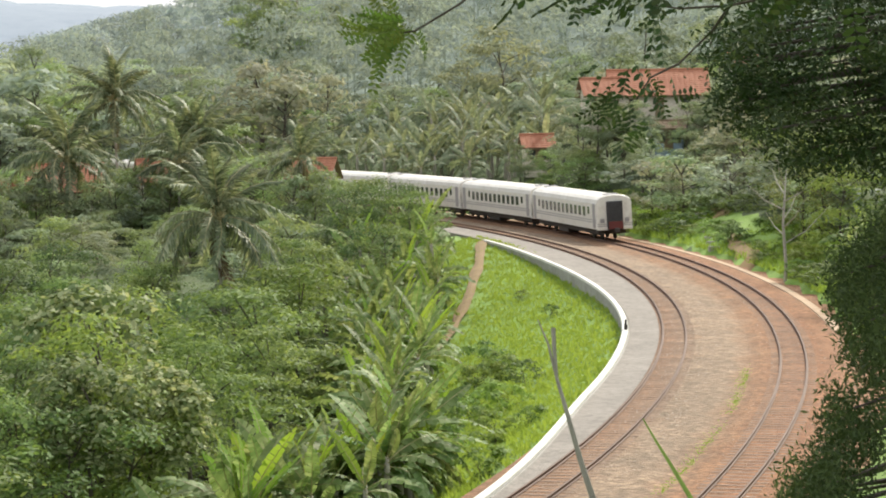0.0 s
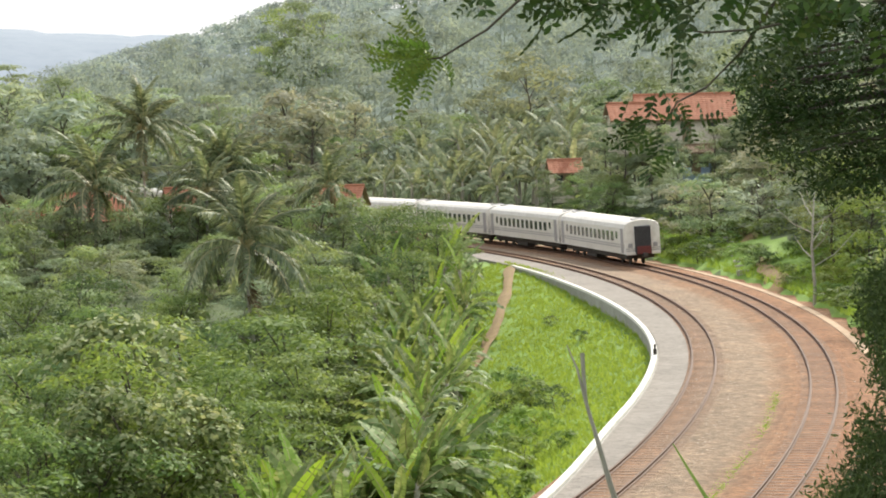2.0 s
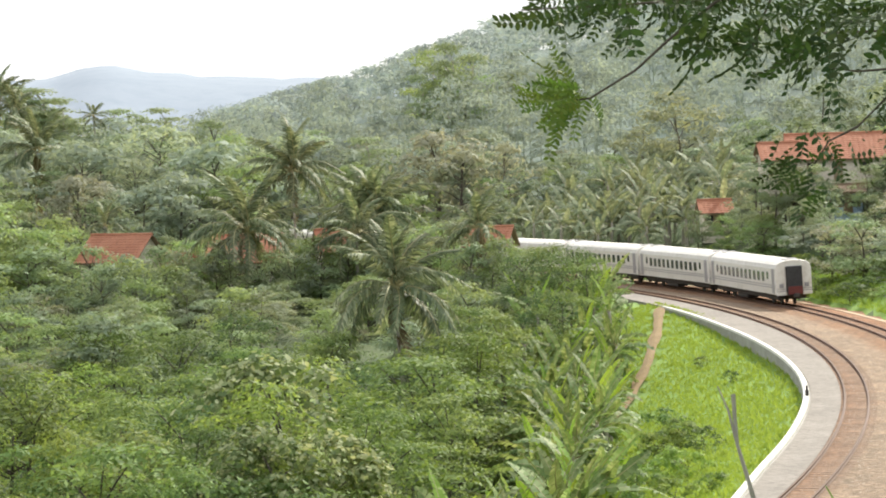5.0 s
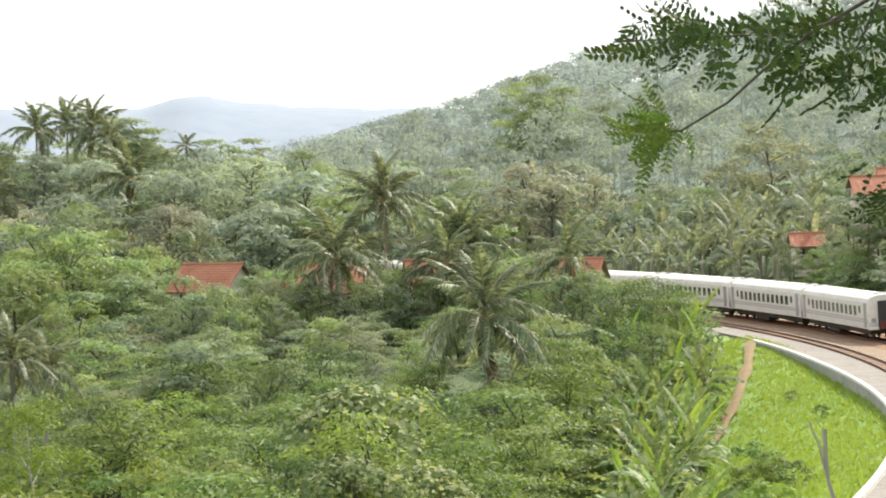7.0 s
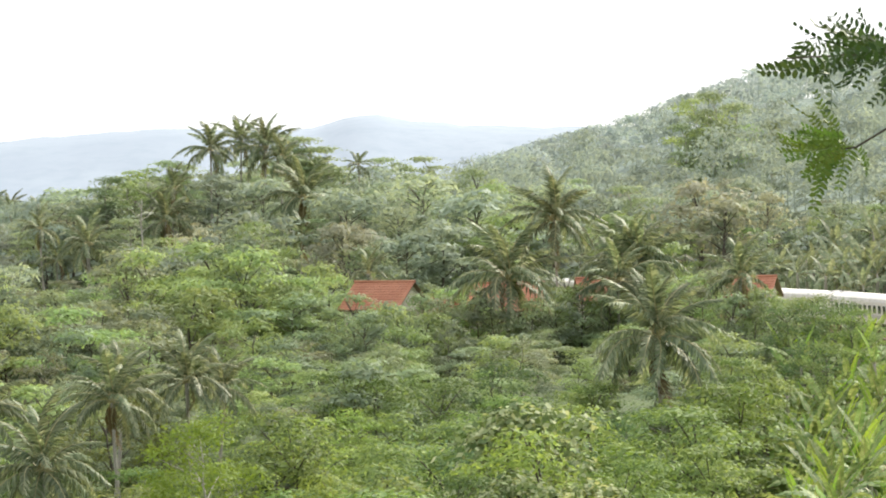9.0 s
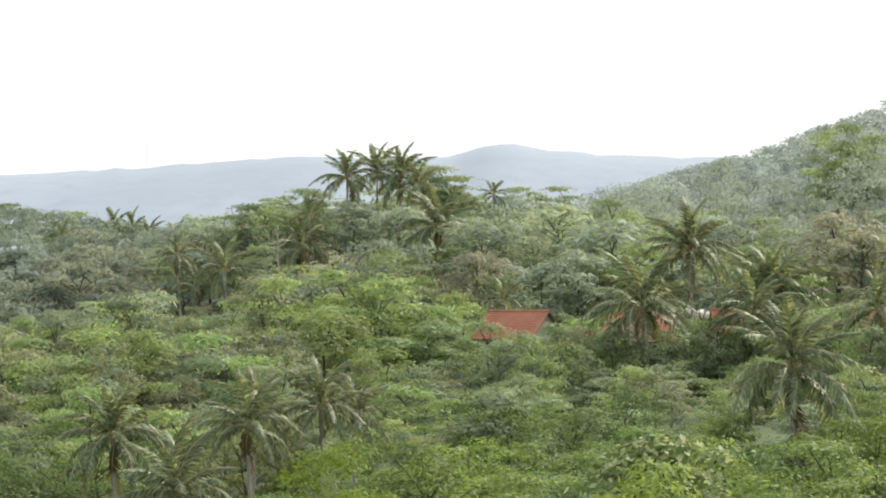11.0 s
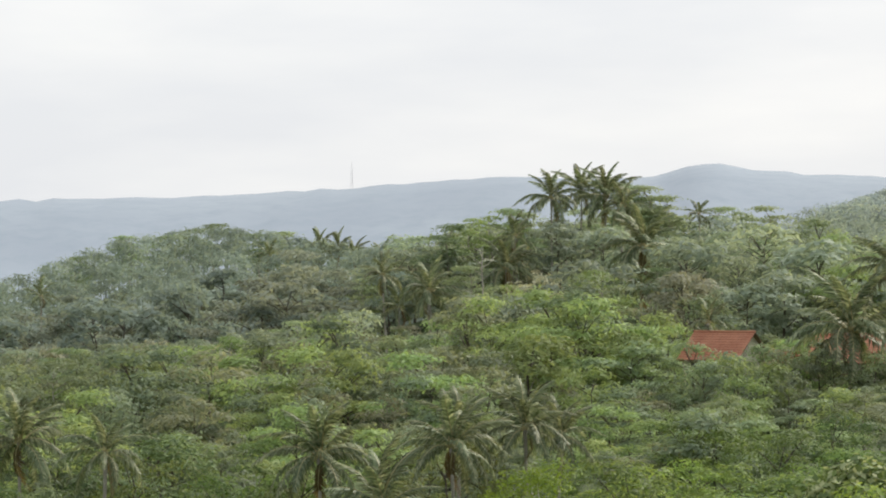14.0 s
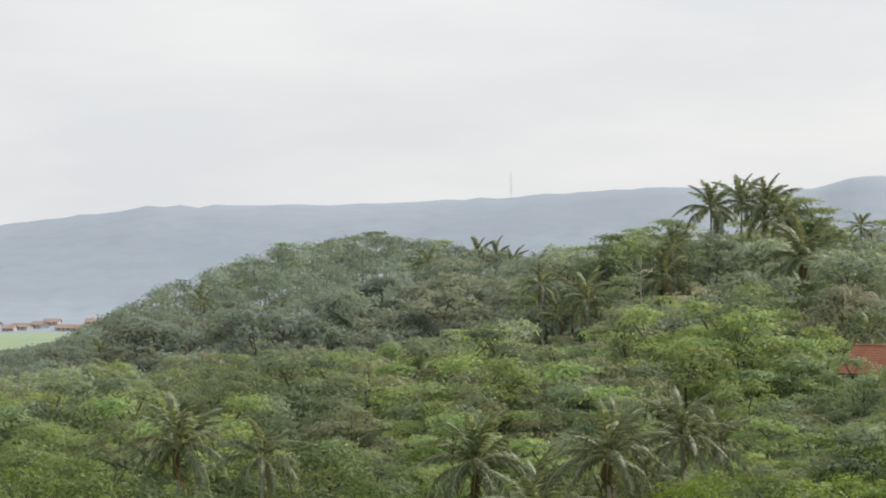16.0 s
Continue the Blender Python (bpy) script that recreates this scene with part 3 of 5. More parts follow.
        for x in (-1.03, 1.03):
            part("tail_lamp_box", lamp, coach, "", m @ Matrix.Translation((x, 0.02, 1.62)))
            part("end_stripe", band, coach, "", m @ Matrix.Translation((x, 0.015, 1.36)))
            part("end_stripe", band, coach, "", m @ Matrix.Translation((x, 0.015, 1.2)))
            part("buffer_beam", beam, coach, "", m @ Matrix.Translation((x * 0.93, 0.02, 0.98)))
        for x in (-0.95, 0.95):
            part("step_iron", ladder, coach, "", m @ Matrix.Translation((x * 1.15, -0.3, 0.55)))
        part("roof_vent", vent, coach, "", Matrix.Translation((0, y * 0.9, 3.66)))
    return coach


REAR_PHI = radians(10.3)
PITCH = 20.75 / R_TWO
first = build_coach()
for i in range(9):
    phi = REAR_PHI + (i + 0.5) * PITCH
    tangent = min(phi, PHI_B)
    m = Matrix.Translation(rail_point(R_TWO, phi)) @ Matrix.Rotation(tangent, 4, "Z") @ Matrix.Rotation(radians(-2.2), 4, "Y")
    if i:
        copy_thing(first, m)
    else:
        first.matrix_basis = m


# ---- plants ----
def leaves_at(rng, p, nrm, size, long=1.6, fine=False):
    """One small leaf at each point, facing along its normal: bent, or a plain sliver where it is far off."""
    n = len(p)
    nrm = nrm / np.linalg.norm(nrm, axis=1)[:, None]
    t = np.cross(nrm, rng.normal(0, 1, (n, 3)))
    t /= np.linalg.norm(t, axis=1)[:, None]
    b = np.cross(nrm, t)
    s = size * rng.uniform(0.6, 1.35, (n, 1))
    if fine:
        v = np.stack([p - t * s * long - b * s * 0.5, p - t * s * long * 0.6 + b * s * 0.7, p + t * s * long - nrm * s * 0.3], 1).reshape(-1, 3)
        return v.tolist(), np.arange(3 * n).reshape(n, 3).tolist()
    v = np.stack([p - t * s * long, p + b * s * 0.62 - nrm * s * 0.15, p + t * s * long - nrm * s * 0.35, p - b * s * 0.62 - nrm * s * 0.15], 1).reshape(-1, 3)
    return v.tolist(), np.arange(4 * n).reshape(n, 4).tolist()


def leaf_cloud(rng, centres, spread, per, size, up=0.6, long=1.6):
    """Loose leaves round the centres."""
    n = len(centres) * per
    p = np.repeat(np.asarray(centres), per, axis=0) + rng.normal(0, 1, (n, 3)) * np.asarray(spread)
    nrm = rng.normal(0, 1, (n, 3))
    nrm[:, 2] = np.abs(nrm[:, 2]) + up
    return leaves_at(rng, p, nrm, size, long)


def leaf_lumps(rng, centres, radii, flat, per, size, fine=False, stray=0.3, long=1.6):
    """Leaves over the upper side of rounded lumps, so that each lump has a lit top and a shaded foot."""
    n = len(centres) * per
    c, r = np.repeat(np.asarray(centres, float), per, axis=0), np.repeat(np.asarray(radii, float), per)[:, None]
    u = rng.normal(0, 1, (n, 3))
    u /= np.linalg.norm(u, axis=1)[:, None]
    u[:, 2] = np.where(u[:, 2] < -0.35, -u[:, 2], u[:, 2])
    reach = rng.uniform(0.3, 1.0, (n, 1)) ** 0.7 * (1 + 0.28 * np.sin(u[:, :1] * 7 + c[:, :1] * 3) * np.cos(u[:, 1:2] * 6 + c[:, 1:2]))
    p = c + u * r * reach * (1, 1, flat)
    p[:, 2] -= 0.16 * (r * reach)[:, 0] * (u[:, 0] ** 2 + u[:, 1] ** 2) * (1 if flat < 0.5 else 0)   # the rim of a spray hangs
    return leaves_at(rng, p, u * (1, 1, 0.9) + (0, 0, 0.45) + rng.normal(0, stray, (n, 3)), size, long, fine)


def tree_meshes(seed, style, height, width, clumps, per, leaf, mat, bark, fine=False, long=1.6):
    """Trunk with limbs, and a crown of leaf sprays; base at 0, height 1 unit = 1 m."""
    rng = np.random.default_rng(seed)
    vs, fs = [], []
    lean = rng.normal(0, 0.05, 2)
    top = height * (0.68 if style != "umbrella" else 0.86)
    pts = [(lean[0] * top * k / 5 + 0.12 * math.sin(k * 1.3 + seed), lean[1] * top * k / 5 + 0.1 * math.cos(k * 1.7 + seed), top * k / 5) for k in range(6)]
    pts[0] = (0, 0, -0.6)
    join_into(vs, fs, *tube(pts, [0.016 * height * (1 - 0.17 * k) for k in range(6)], 6))
    centres, radii = [], []
    if style in ("layered", "umbrella"):
        low_z = 0.16 if style == "layered" else 0.45
        boughs = max(5, clumps // 5)
        for i in range(boughs):           # each bough ends in a fan of flat sprays
            u = (i + rng.uniform(0, 0.9)) / boughs
            dome = math.sqrt(max(0.05, 1 - ((u - 0.3) / 0.74) ** 2))
            q = i * 2.4 + rng.normal(0, 0.4)
            for k in range(5):
                a = q + rng.normal(0, 0.42)
                r = width * 0.47 * dome * (rng.uniform(0.3, 1.05) if k else rng.uniform(0.0, 0.3))
                centres.append((math.cos(a) * r, math.sin(a) * r, height * (low_z + (0.97 - low_z) * u) - r * 0.1 + rng.normal(0, 0.35)))
                radii.append(width * rng.uniform(0.14, 0.25))
        flat = 0.3 if style == "layered" else 0.18
    else:
        for i in range(clumps):
            u = rng.normal(0, 1, 3)
            u /= np.linalg.norm(u)
            r = rng.uniform(0.6, 1.0) ** 0.5
            centres.append((u[0] * r * width * 0.42, u[1] * r * width * 0.42, height * 0.52 + u[2] * r * height * 0.42))
            radii.append(width * rng.uniform(0.15, 0.26))
        flat = 0.68
    for c in centres[::max(1, len(centres) // 11)]:
        z0 = min(max(c[2] - 0.45 * math.hypot(c[0], c[1]) - 0.4, height * 0.15), top * 0.95)
        f = z0 / top
        b = (lean[0] * z0, lean[1] * z0, z0)
        mid = tuple((p + q) * 0.5 + (0.12 * height * 0.1 if j == 2 else 0) for j, (p, q) in enumerate(zip(b, c)))
        join_into(vs, fs, *tube([b, mid, c], [0.007 * height * (1.1 - f * 0.6), 0.004 * height, 0.0015 * height], 4))
    trunk = mesh_of("trunk", vs, fs, bark, smooth=True)
    lv, lf = leaf_lumps(rng, centres, radii, flat, per, leaf, fine, 0.3, long)
    crown = mesh_of("crown", lv, lf, mat)
    return trunk, crown


TREE_KINDS = {}


def kind_of_tree(name, label, *args):
    TREE_KINDS[name] = (label, tree_meshes(*args))


# near kinds: seed, style, height, width, clumps, leaves a clump, leaf, materials
for i, (st, mt, lb) in enumerate((("layered", LEAF, "feathery-leaved tree with flat layered crown"), ("layered", LEAF_LIME, "light green tree with flat layered crown"),
                                  ("round", LEAF, "dense green broadleaf tree"), ("round", LEAF_DARK, "dark green broadleaf tree"),
                                  ("layered", LEAF, "tall feathery tree with open layered crown"), ("round", LEAF_OLIVE, "dull olive thin-leaved tree"))):
    kind_of_tree("n%d" % i, lb, 10 + i, st, 10.0, 8.5 if st == "layered" else 7.0, 45 if st == "layered" else 34, 92, 0.095, mt, BARK)
for i, (st, mt, lb) in enumerate((("layered", HAZED, "feathery tree with flat layered crown on the slope"), ("round", HAZED, "green broadleaf tree on the slope"),
                                  ("round", HAZED_DARK, "dark green tree on the slope"), ("layered", HAZED_LIME, "light green layered tree on the slope"),
                                  ("round", HAZED_OLIVE, "olive green tree on the slope"), ("layered", HAZED_DARK, "dark layered tree on the slope"),
                                  ("round", HAZED_LIME, "light green tree on the slope"))):
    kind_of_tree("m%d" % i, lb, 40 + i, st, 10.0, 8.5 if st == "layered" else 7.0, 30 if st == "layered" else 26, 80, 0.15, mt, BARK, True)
for i, (st, mt) in enumerate((("layered", HAZIER), ("round", HAZIER), ("round", HAZIER_DARK), ("layered", HAZIER), ("round", HAZIER_OLIVE), ("layered", HAZIER_DARK))):
    kind_of_tree("k%d" % i, "tree on the knoll in haze-greyed green", 60 + i, st, 10.0, 8.5 if st == "layered" else 7.0, 25 if st == "layered" else 20, 58, 0.2, mt, BARK, True)
for i, (st, mt) in enumerate((("layered", FAR_HAZED_LEAF), ("round", FAR_HAZED_LEAF), ("layered", FAR_HAZED_OLIVE), ("round", FAR_HAZED_OLIVE))):
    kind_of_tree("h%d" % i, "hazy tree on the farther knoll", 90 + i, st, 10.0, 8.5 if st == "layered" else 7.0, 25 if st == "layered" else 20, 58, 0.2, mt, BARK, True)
kind_of_tree("u0", "tall slender tree with flat umbrella crown", 81, "umbrella", 10.0, 7.5, 30, 90, 0.11, HAZED, BARK_PALE, True)
kind_of_tree("u1", "tall slender tree with flat pale umbrella crown", 82, "umbrella", 10.0, 7.5, 30, 90, 0.11, HAZED_LIME, BARK_PALE, True)
kind_of_tree("pale", "shrubby tree with large pale green leaves", 71, "round", 8.0, 7.0, 40, 70, 0.21, LEAF_PALE, BARK, False, 1.0)
kind_of_tree("lime", "rounded fresh yellow-green tree", 75, "round", 10.0, 9.0, 46, 150, 0.1, LEAF_BRIGHT, BARK_PALE)
kind_of_tree("shrub", "low leafy green shrub", 72, "round", 3.0, 3.6, 14, 44, 0.11, LEAF, BARK)
kind_of_tree("shrub_lime", "low bright green shrub", 73, "round", 2.4, 3.2, 14, 44, 0.1, LEAF_LIME, BARK)


def plant_tree(kind, x, y, z, height, turn, wide=1.0, group=""):
    label, (trunk, crown) = TREE_KINDS[kind]
    base = {"p": 8.0, "s": 3.0}.get(kind[0], 10.0)
    s = height / base
    m = Matrix.Translation((x, y, z)) @ Matrix.Rotation(turn, 4, "Z") @ Matrix.Diagonal((s * wide, s * wide, s, 1))
    t = thing("shrub" if kind[0] == "s" else "tree", label, "shrub" if kind[0] == "s" else "tree", m, group)
    part("trunk", trunk, t)
    part("crown", crown, t)
    return t


FROND_RIB = rough_surface("palm_midrib", 3, 20, (0.3, 0.27, 0.12), (0.4, 0.36, 0.18), (0.2, 0.17, 0.08), 0.6, 0.2, 0.01)


def frond_mesh(seed, length, droop, mat, pairs=30, leaflet=0.64):
    """An arching rib with leaflets that hang from both sides of it."""
    rng = np.random.default_rng(seed)
    pts = []
    for k in range(9):
        u = k / 8
        pts.append((length * (u - 0.2 * droop * u * u), 0.05 * length * math.sin(seed * 2.1 + u * 2), length * (0.3 * u - (0.22 + 0.62 * droop) * u ** 2.3)))
    vs, fs = tube(pts, [0.06 * (1 - 0.85 * k / 8) for k in range(9)], 4)
    stem = len(fs)
    P = np.array(pts)
    for i in range(pairs):
        u = 0.14 + 0.86 * i / (pairs - 1)
        q = u * 8
        a = min(int(q), 7)
        p = P[a] + (P[a + 1] - P[a]) * (q - a)
        d = (P[a + 1] - P[a]) / np.linalg.norm(P[a + 1] - P[a])
        ll = leaflet * (0.5 + 0.9 * math.sin(math.pi * min(u * 0.9 + 0.08, 1))) * length / 4.5
        for side in (-1, 1):
            out = d * 0.5 + np.array([0.0, side * 0.62, -0.12]) + rng.normal(0, 0.1, 3)
            hang = np.array([d[0] * 0.25, side * 0.16, -0.85]) + rng.normal(0, 0.1, 3)
            w = d * 0.075 * length / 4.5
            e1, e2 = p + out * ll * 0.55, p + out * ll * 0.8 + hang * ll * 0.62
            o = len(vs)
            vs += [tuple(p - w), tuple(p + w), tuple(e1 + w), tuple(e1 - w), tuple(e2)]
            fs += [(o, o + 1, o + 2, o + 3), (o + 3, o + 2, o + 4)]
    return mesh_of("frond", vs, fs, [mat, FROND_RIB], [1] * stem + [0] * (len(fs) - stem))


FRONDS = [frond_mesh(1, 4.3, 0.4, PALM_LEAF), frond_mesh(2, 4.6, 0.62, PALM_LEAF), frond_mesh(3, 4.6, 0.55, PALM_LEAF), frond_mesh(4, 3.7, 1.2, PALM_OLD)]


def plant_palm(az, el, d, size=1.0, count=22, seed=0, dead=2, group="coconut palms"):
    """A coconut palm whose crown's heart lies on that sight line."""
    rng = random.Random(seed)
    x, y, zc = crown_at(az, el - (0.14 if d < 170 else 0.18 if d > 290 else 0.06), d)
    z0 = float(land(x, y))
    h = max(zc - z0, 2.5)
    t = thing("coconut_palm", "coconut palm with long arching fronds and slim grey trunk", "palm", Matrix.Translation((x, y, zc - h)), group)
    bend = rng.uniform(-0.06, 0.06) * h
    pts = [(bend * (1 - u) ** 2 * 2, bend * 0.6 * (1 - u) ** 2, h * u - 0.4 * (u == 0)) for u in (0, 0.15, 0.35, 0.6, 0.8, 1)]
    vs, fs = tube(pts, [0.24, 0.18, 0.15, 0.13, 0.12, 0.15], 8)
    part("trunk", mesh_of("trunk", vs, fs, BARK_PALE, smooth=True), t)
    for i in range(count):
        u = i / count
        k = 0 if u < 0.35 else 1 if u < 0.72 else 2
        if i >= count - dead:
            k = 3
        tilt = radians(78 - 124 * u ** 0.9) + rng.uniform(-0.2, 0.2) - (0.35 if i >= count - dead else 0)
        m = (Matrix.Translation((0, 0, h)) @ Matrix.Rotation(i * 2.4 + rng.uniform(-0.2, 0.2), 4, "Z") @ Matrix.Rotation(-tilt, 4, "Y")
             @ Matrix.Rotation(rng.uniform(-0.35, 0.35), 4, "X") @ Matrix.Scale(size * rng.uniform(1.0, 1.35), 4))
        part("frond", FRONDS[k], t, "browned hanging frond" if k == 3 else "", m)
    return t


def banana_leaf_mesh(seed, length, arch, mat=None):
    """A long blade on a pale rib, torn across into strips that hang a little differently."""
    rng = random.Random(seed)
    n = 15

    def rib(u):
        return Vector((length * (u - 0.25 * arch * u * u), 0, length * (0.5 * u - (0.15 + 0.75 * arch) * u * u)))

    vs, fs = tube([rib(k / 6) for k in range(7)], [0.022 * (1 - 0.8 * k / 6) for k in range(7)], 4)
    stem = len(fs)
    for i in range(n):
        u0, u1 = 0.1 + 0.9 * i / n, 0.1 + 0.9 * (i + 0.96) / n
        for side in (-1, 1):
            hang = rng.uniform(-0.1, 0.35) * arch + rng.uniform(0, 0.12)
            slip = rng.uniform(-0.02, 0.035) * length
            quad = []
            for u, outer in ((u0, 0), (u1, 0), (u1, 1), (u0, 1)):
                w = length * 0.088 * max(0.02, math.sin(math.pi * min(1, (u - 0.08) / 0.92) ** 0.8)) ** 0.6
                p = rib(u) + Vector((slip * outer, side * w * outer, (w * (0.3 - 0.5 * arch) - w * hang * 1.6) * outer))
                quad.append(len(vs))
                vs.append(tuple(p))
            fs.append(tuple(quad))
    return mesh_of("leaf", vs, fs, [mat or BANANA_LEAF, FROND_RIB], [1] * stem + [0] * (len(fs) - stem))


GREYISH_BLADES = [banana_leaf_mesh(5, 2.2, 0.3, BANANA_GREYISH), banana_leaf_mesh(6, 2.4, 0.8, BANANA_GREYISH), banana_leaf_mesh(7, 2.3, 1.1, BANANA_GREYISH), banana_leaf_mesh(8, 2.1, 0.2, BANANA_GREYISH)]
BLADES = [banana_leaf_mesh(1, 2.2, 0.15), banana_leaf_mesh(2, 2.5, 0.6), banana_leaf_mesh(3, 2.4, 1.0), banana_leaf_mesh(4, 2.1, 0.05, BANANA_YOUNG)]
_bv, _bf = tube([(0, 0, -0.3), (0.03, 0, 0.8), (0, 0.03, 1.6), (0, 0, 2.2)], [0.16, 0.13, 0.1, 0.07], 7)
BANANA_STEM = mesh_of("stem", _bv, _bf, BARK_PALE, smooth=True)


def plant_banana(x, y, z, size, seed, group, blades=BLADES):
    rng = random.Random(seed)
    t = thing("banana_plant", "banana plant with broad arching torn leaves", "banana plant", Matrix.Translation((x, y, z)) @ Matrix.Scale(size, 4), group)
    part("stem", BANANA_STEM, t)
    n = rng.randint(8, 11)
    for i in range(n):
        u = i / n
        k = (3 if i < 2 and rng.random() < 0.45 else 0) if u < 0.3 else 1 if u < 0.7 else 2
        m = (Matrix.Translation((0, 0, 1.9 + 0.25 * (1 - u))) @ Matrix.Rotation(i * 2.4 + rng.uniform(-0.3, 0.3), 4, "Z")
             @ Matrix.Rotation(-radians(46 - 70 * u + rng.uniform(-14, 14)), 4, "Y") @ Matrix.Rotation(rng.uniform(-0.8, 0.8), 4, "X") @ Matrix.Scale(rng.uniform(0.8, 1.25), 4))
        part("leaf", blades[k], t, "", m)
    return t


# palms: azimuth, elevation of the heart, distance, size, fronds, browned
PALMS = ((-7.82, 0.07, 255, 0.95, 26, 2), (-5.43, -2.75, 165, 0.96, 26, 4), (-8.97, -1.35, 225, 1.14, 24, 4), (-5.84, -0.97, 240, 0.99, 22, 2), (-6.32, -1.46, 232, 0.86, 20, 3), (-3.39, -1.44, 212, 0.68, 18, 6),
         (-12.33, -1.13, 245, 0.53, 10, 0), (-16.05, 2.05, 330, 0.85, 20, 3), (-15.32, 2.21, 340, 0.84, 20, 3), (-14.73, 2.06, 335, 0.97, 22, 4), (-13.86, 0.82, 300, 0.99, 22, 5), (-14.35, 1.82, 330, 0.77, 16, 3),
         (-17.17, 0.37, 312, 0.89, 18, 5), (-16.94, 1.12, 318, 0.69, 14, 2), (-20.14, 0.24, 300, 0.65, 14, 2), (-19.02, -0.28, 290, 0.72, 16, 2), (-13.91, -0.23, 285, 0.66, 14, 2), (-12.51, 1.61, 345, 0.46, 12, 1),
         (-5.98, -1.06, 240, 0.99, 22, 4), (-21.74, -4.14, 148, 0.7, 22, 4), (-20.23, -5.5, 138, 0.75, 24, 4), (-18.54, -3.96, 150, 0.66, 22, 5), (-16.76, -3.55, 158, 0.61, 20, 3), (-15.91, -3.7, 165, 0.58, 18, 3),
         (-19.77, -0.54, 300, 0.62, 12, 2), (-28.87, -3.6, 165, 0.68, 22, 3), (-26.84, -3.95, 150, 0.53, 18, 2), (-18.33, -3.66, 158, 0.57, 16, 4), (-26.49, -0.72, 400, 0.79, 14, 2), (-20.15, 0.57, 430, 0.85, 16, 3),
         (-21.65, 0.92, 450, 0.75, 14, 2), (-21.2, 0.88, 455, 0.75, 14, 2), (-20.83, 0.75, 445, 0.69, 14, 2), (-19.06, -0.08, 300, 0.75, 16, 3), (-22.87, 0.72, 440, 0.68, 14, 2), (-28.31, -0.13, 400, 0.58, 12, 2),
         (-30.73, -1.41, 380, 0.59, 12, 2), (-23.63, -0.71, 380, 0.63, 12, 2))
for i, (az, el, d, size, count, dead) in enumerate(PALMS):
    plant_palm(az, el, d, size * 1.18, count + 2, i + 5, (dead + 1) // 3)

def ridge_cap(az):
    """The tree line of the knoll, falling away towards the open valley."""
    return 9.0 if az > -2.6 or az < -34.5 else float(np.interp(az, (-33.1, -31.8, -30.4, -29.1, -27.5, -26.2, -24.3, -22.5, -20.5, -19.0, -17.1, -16.3, -14.5, -13.5, -12, -10.5, -9.2, -8.0, -6.0, -4.5, -2.6),
                                                                    (-1.45, -1.25, -0.55, 0.12, 0.75, 1.1, 1.35, 1.15, 0.75, 1.2, 1.5, 1.7, 1.85, 1.85, 1.55, 1.5, 1.35, 1.15, 0.9, 0.95, 1.5)))


def hill_cap(az):
    """The tree line of the hill behind the railway."""
    return float(np.interp(az, (-12, -9.3, -7.1, -6.2, -5.6, -4.8, -3.45, -2.8, 0, 5), (1.45, 1.6, 2.2, 2.4, 2.6, 2.9, 3.3, 3.6, 4.7, 9.0)))


# woods: scattered over the valley floor and slopes
rng = random.Random(11)


def open_view(az, d, s, y):
    """Ground that carries no tall tree: railway, grass slope, the gap in front of the houses."""
    if -15.5 < s < 14 and y < 200 or -6 < s < 14:
        return True
    return False


def top_limit(az, d):
    """Highest tree top that leaves the things behind in sight."""
    if d < 230:
        lim = 2.2 + 1.4 * float(step(180, 228, d)) if az > -14 else 1.2 + 6.0 * float(step(165, 235, d))
        if az > -2.6:
            return min(lim, EYE.z + d * math.tan(radians(-2.2))) if az < 2.5 else EYE.z + d * math.tan(radians(-1.25 if az < 6.6 else 0.2))
        return lim + (4.6 if az < -14 else 2.6) * noise.noise(Vector((az * 0.6, d * 0.08, 1.7)))
    if d < 305 and -2.5 < az < 2.6:
        return EYE.z + d * math.tan(radians(-1.75))
    if d < 262 and -13 < az < -2:
        return 6.0
    return 99


def spots(d0, d1, az0, az1, gap, low, high, free=open_view):
    """Places and heights for trees, spread unevenly over a sector."""
    d = d0
    while d < d1:
        stepaz = math.degrees(gap / d)
        az = az0 + rng.uniform(0, stepaz)
        while az < az1:
            a, dd = az + rng.uniform(-0.45, 0.45) * stepaz, d + rng.uniform(-0.45, 0.45) * gap
            az += stepaz
            x, y = at(a, dd)
            z, h = float(land(x, y)), rng.uniform(low, high)
            if dd > 255:
                h *= 1.0 + 0.4 * noise.noise(Vector((x * 0.06, y * 0.06, 8.4)))
            lim = top_limit(a, dd) - z
            if free(a, dd, float(offset(x, y)), y) or lim < 2.5:
                continue
            if a < -20.3 and dd < 302:
                lim = min(lim, EYE.z + dd * math.tan(radians(float(np.interp(a, (-36, -29, -23, -21, -20.3), (-1.8, -1.5, -1.1, -0.5, 0.1))))) - z)
            if dd > 255:
                lim = min(lim, EYE.z + dd * math.tan(radians(ridge_cap(a))) - z)
                if lim < 2.0:
                    continue
            for pa, pe, pd in ((p[0], p[1], p[2]) for p in PALMS):
                if abs(a - pa) < 220.0 / pd and pd - 70 < dd < pd + 6:
                    lim = min(lim, EYE.z + dd * math.tan(radians(pe - 150.0 / pd)) - z)
            lim = max(lim, 3.4)
            if h > lim:
                h = lim * rng.uniform(0.6, 1.0)
            yield x, y, z, h, rng.uniform(0, 6.28), rng.uniform(1.1, 1.45) * (1 if h > 6 else 1.35)
        d += gap * 0.9


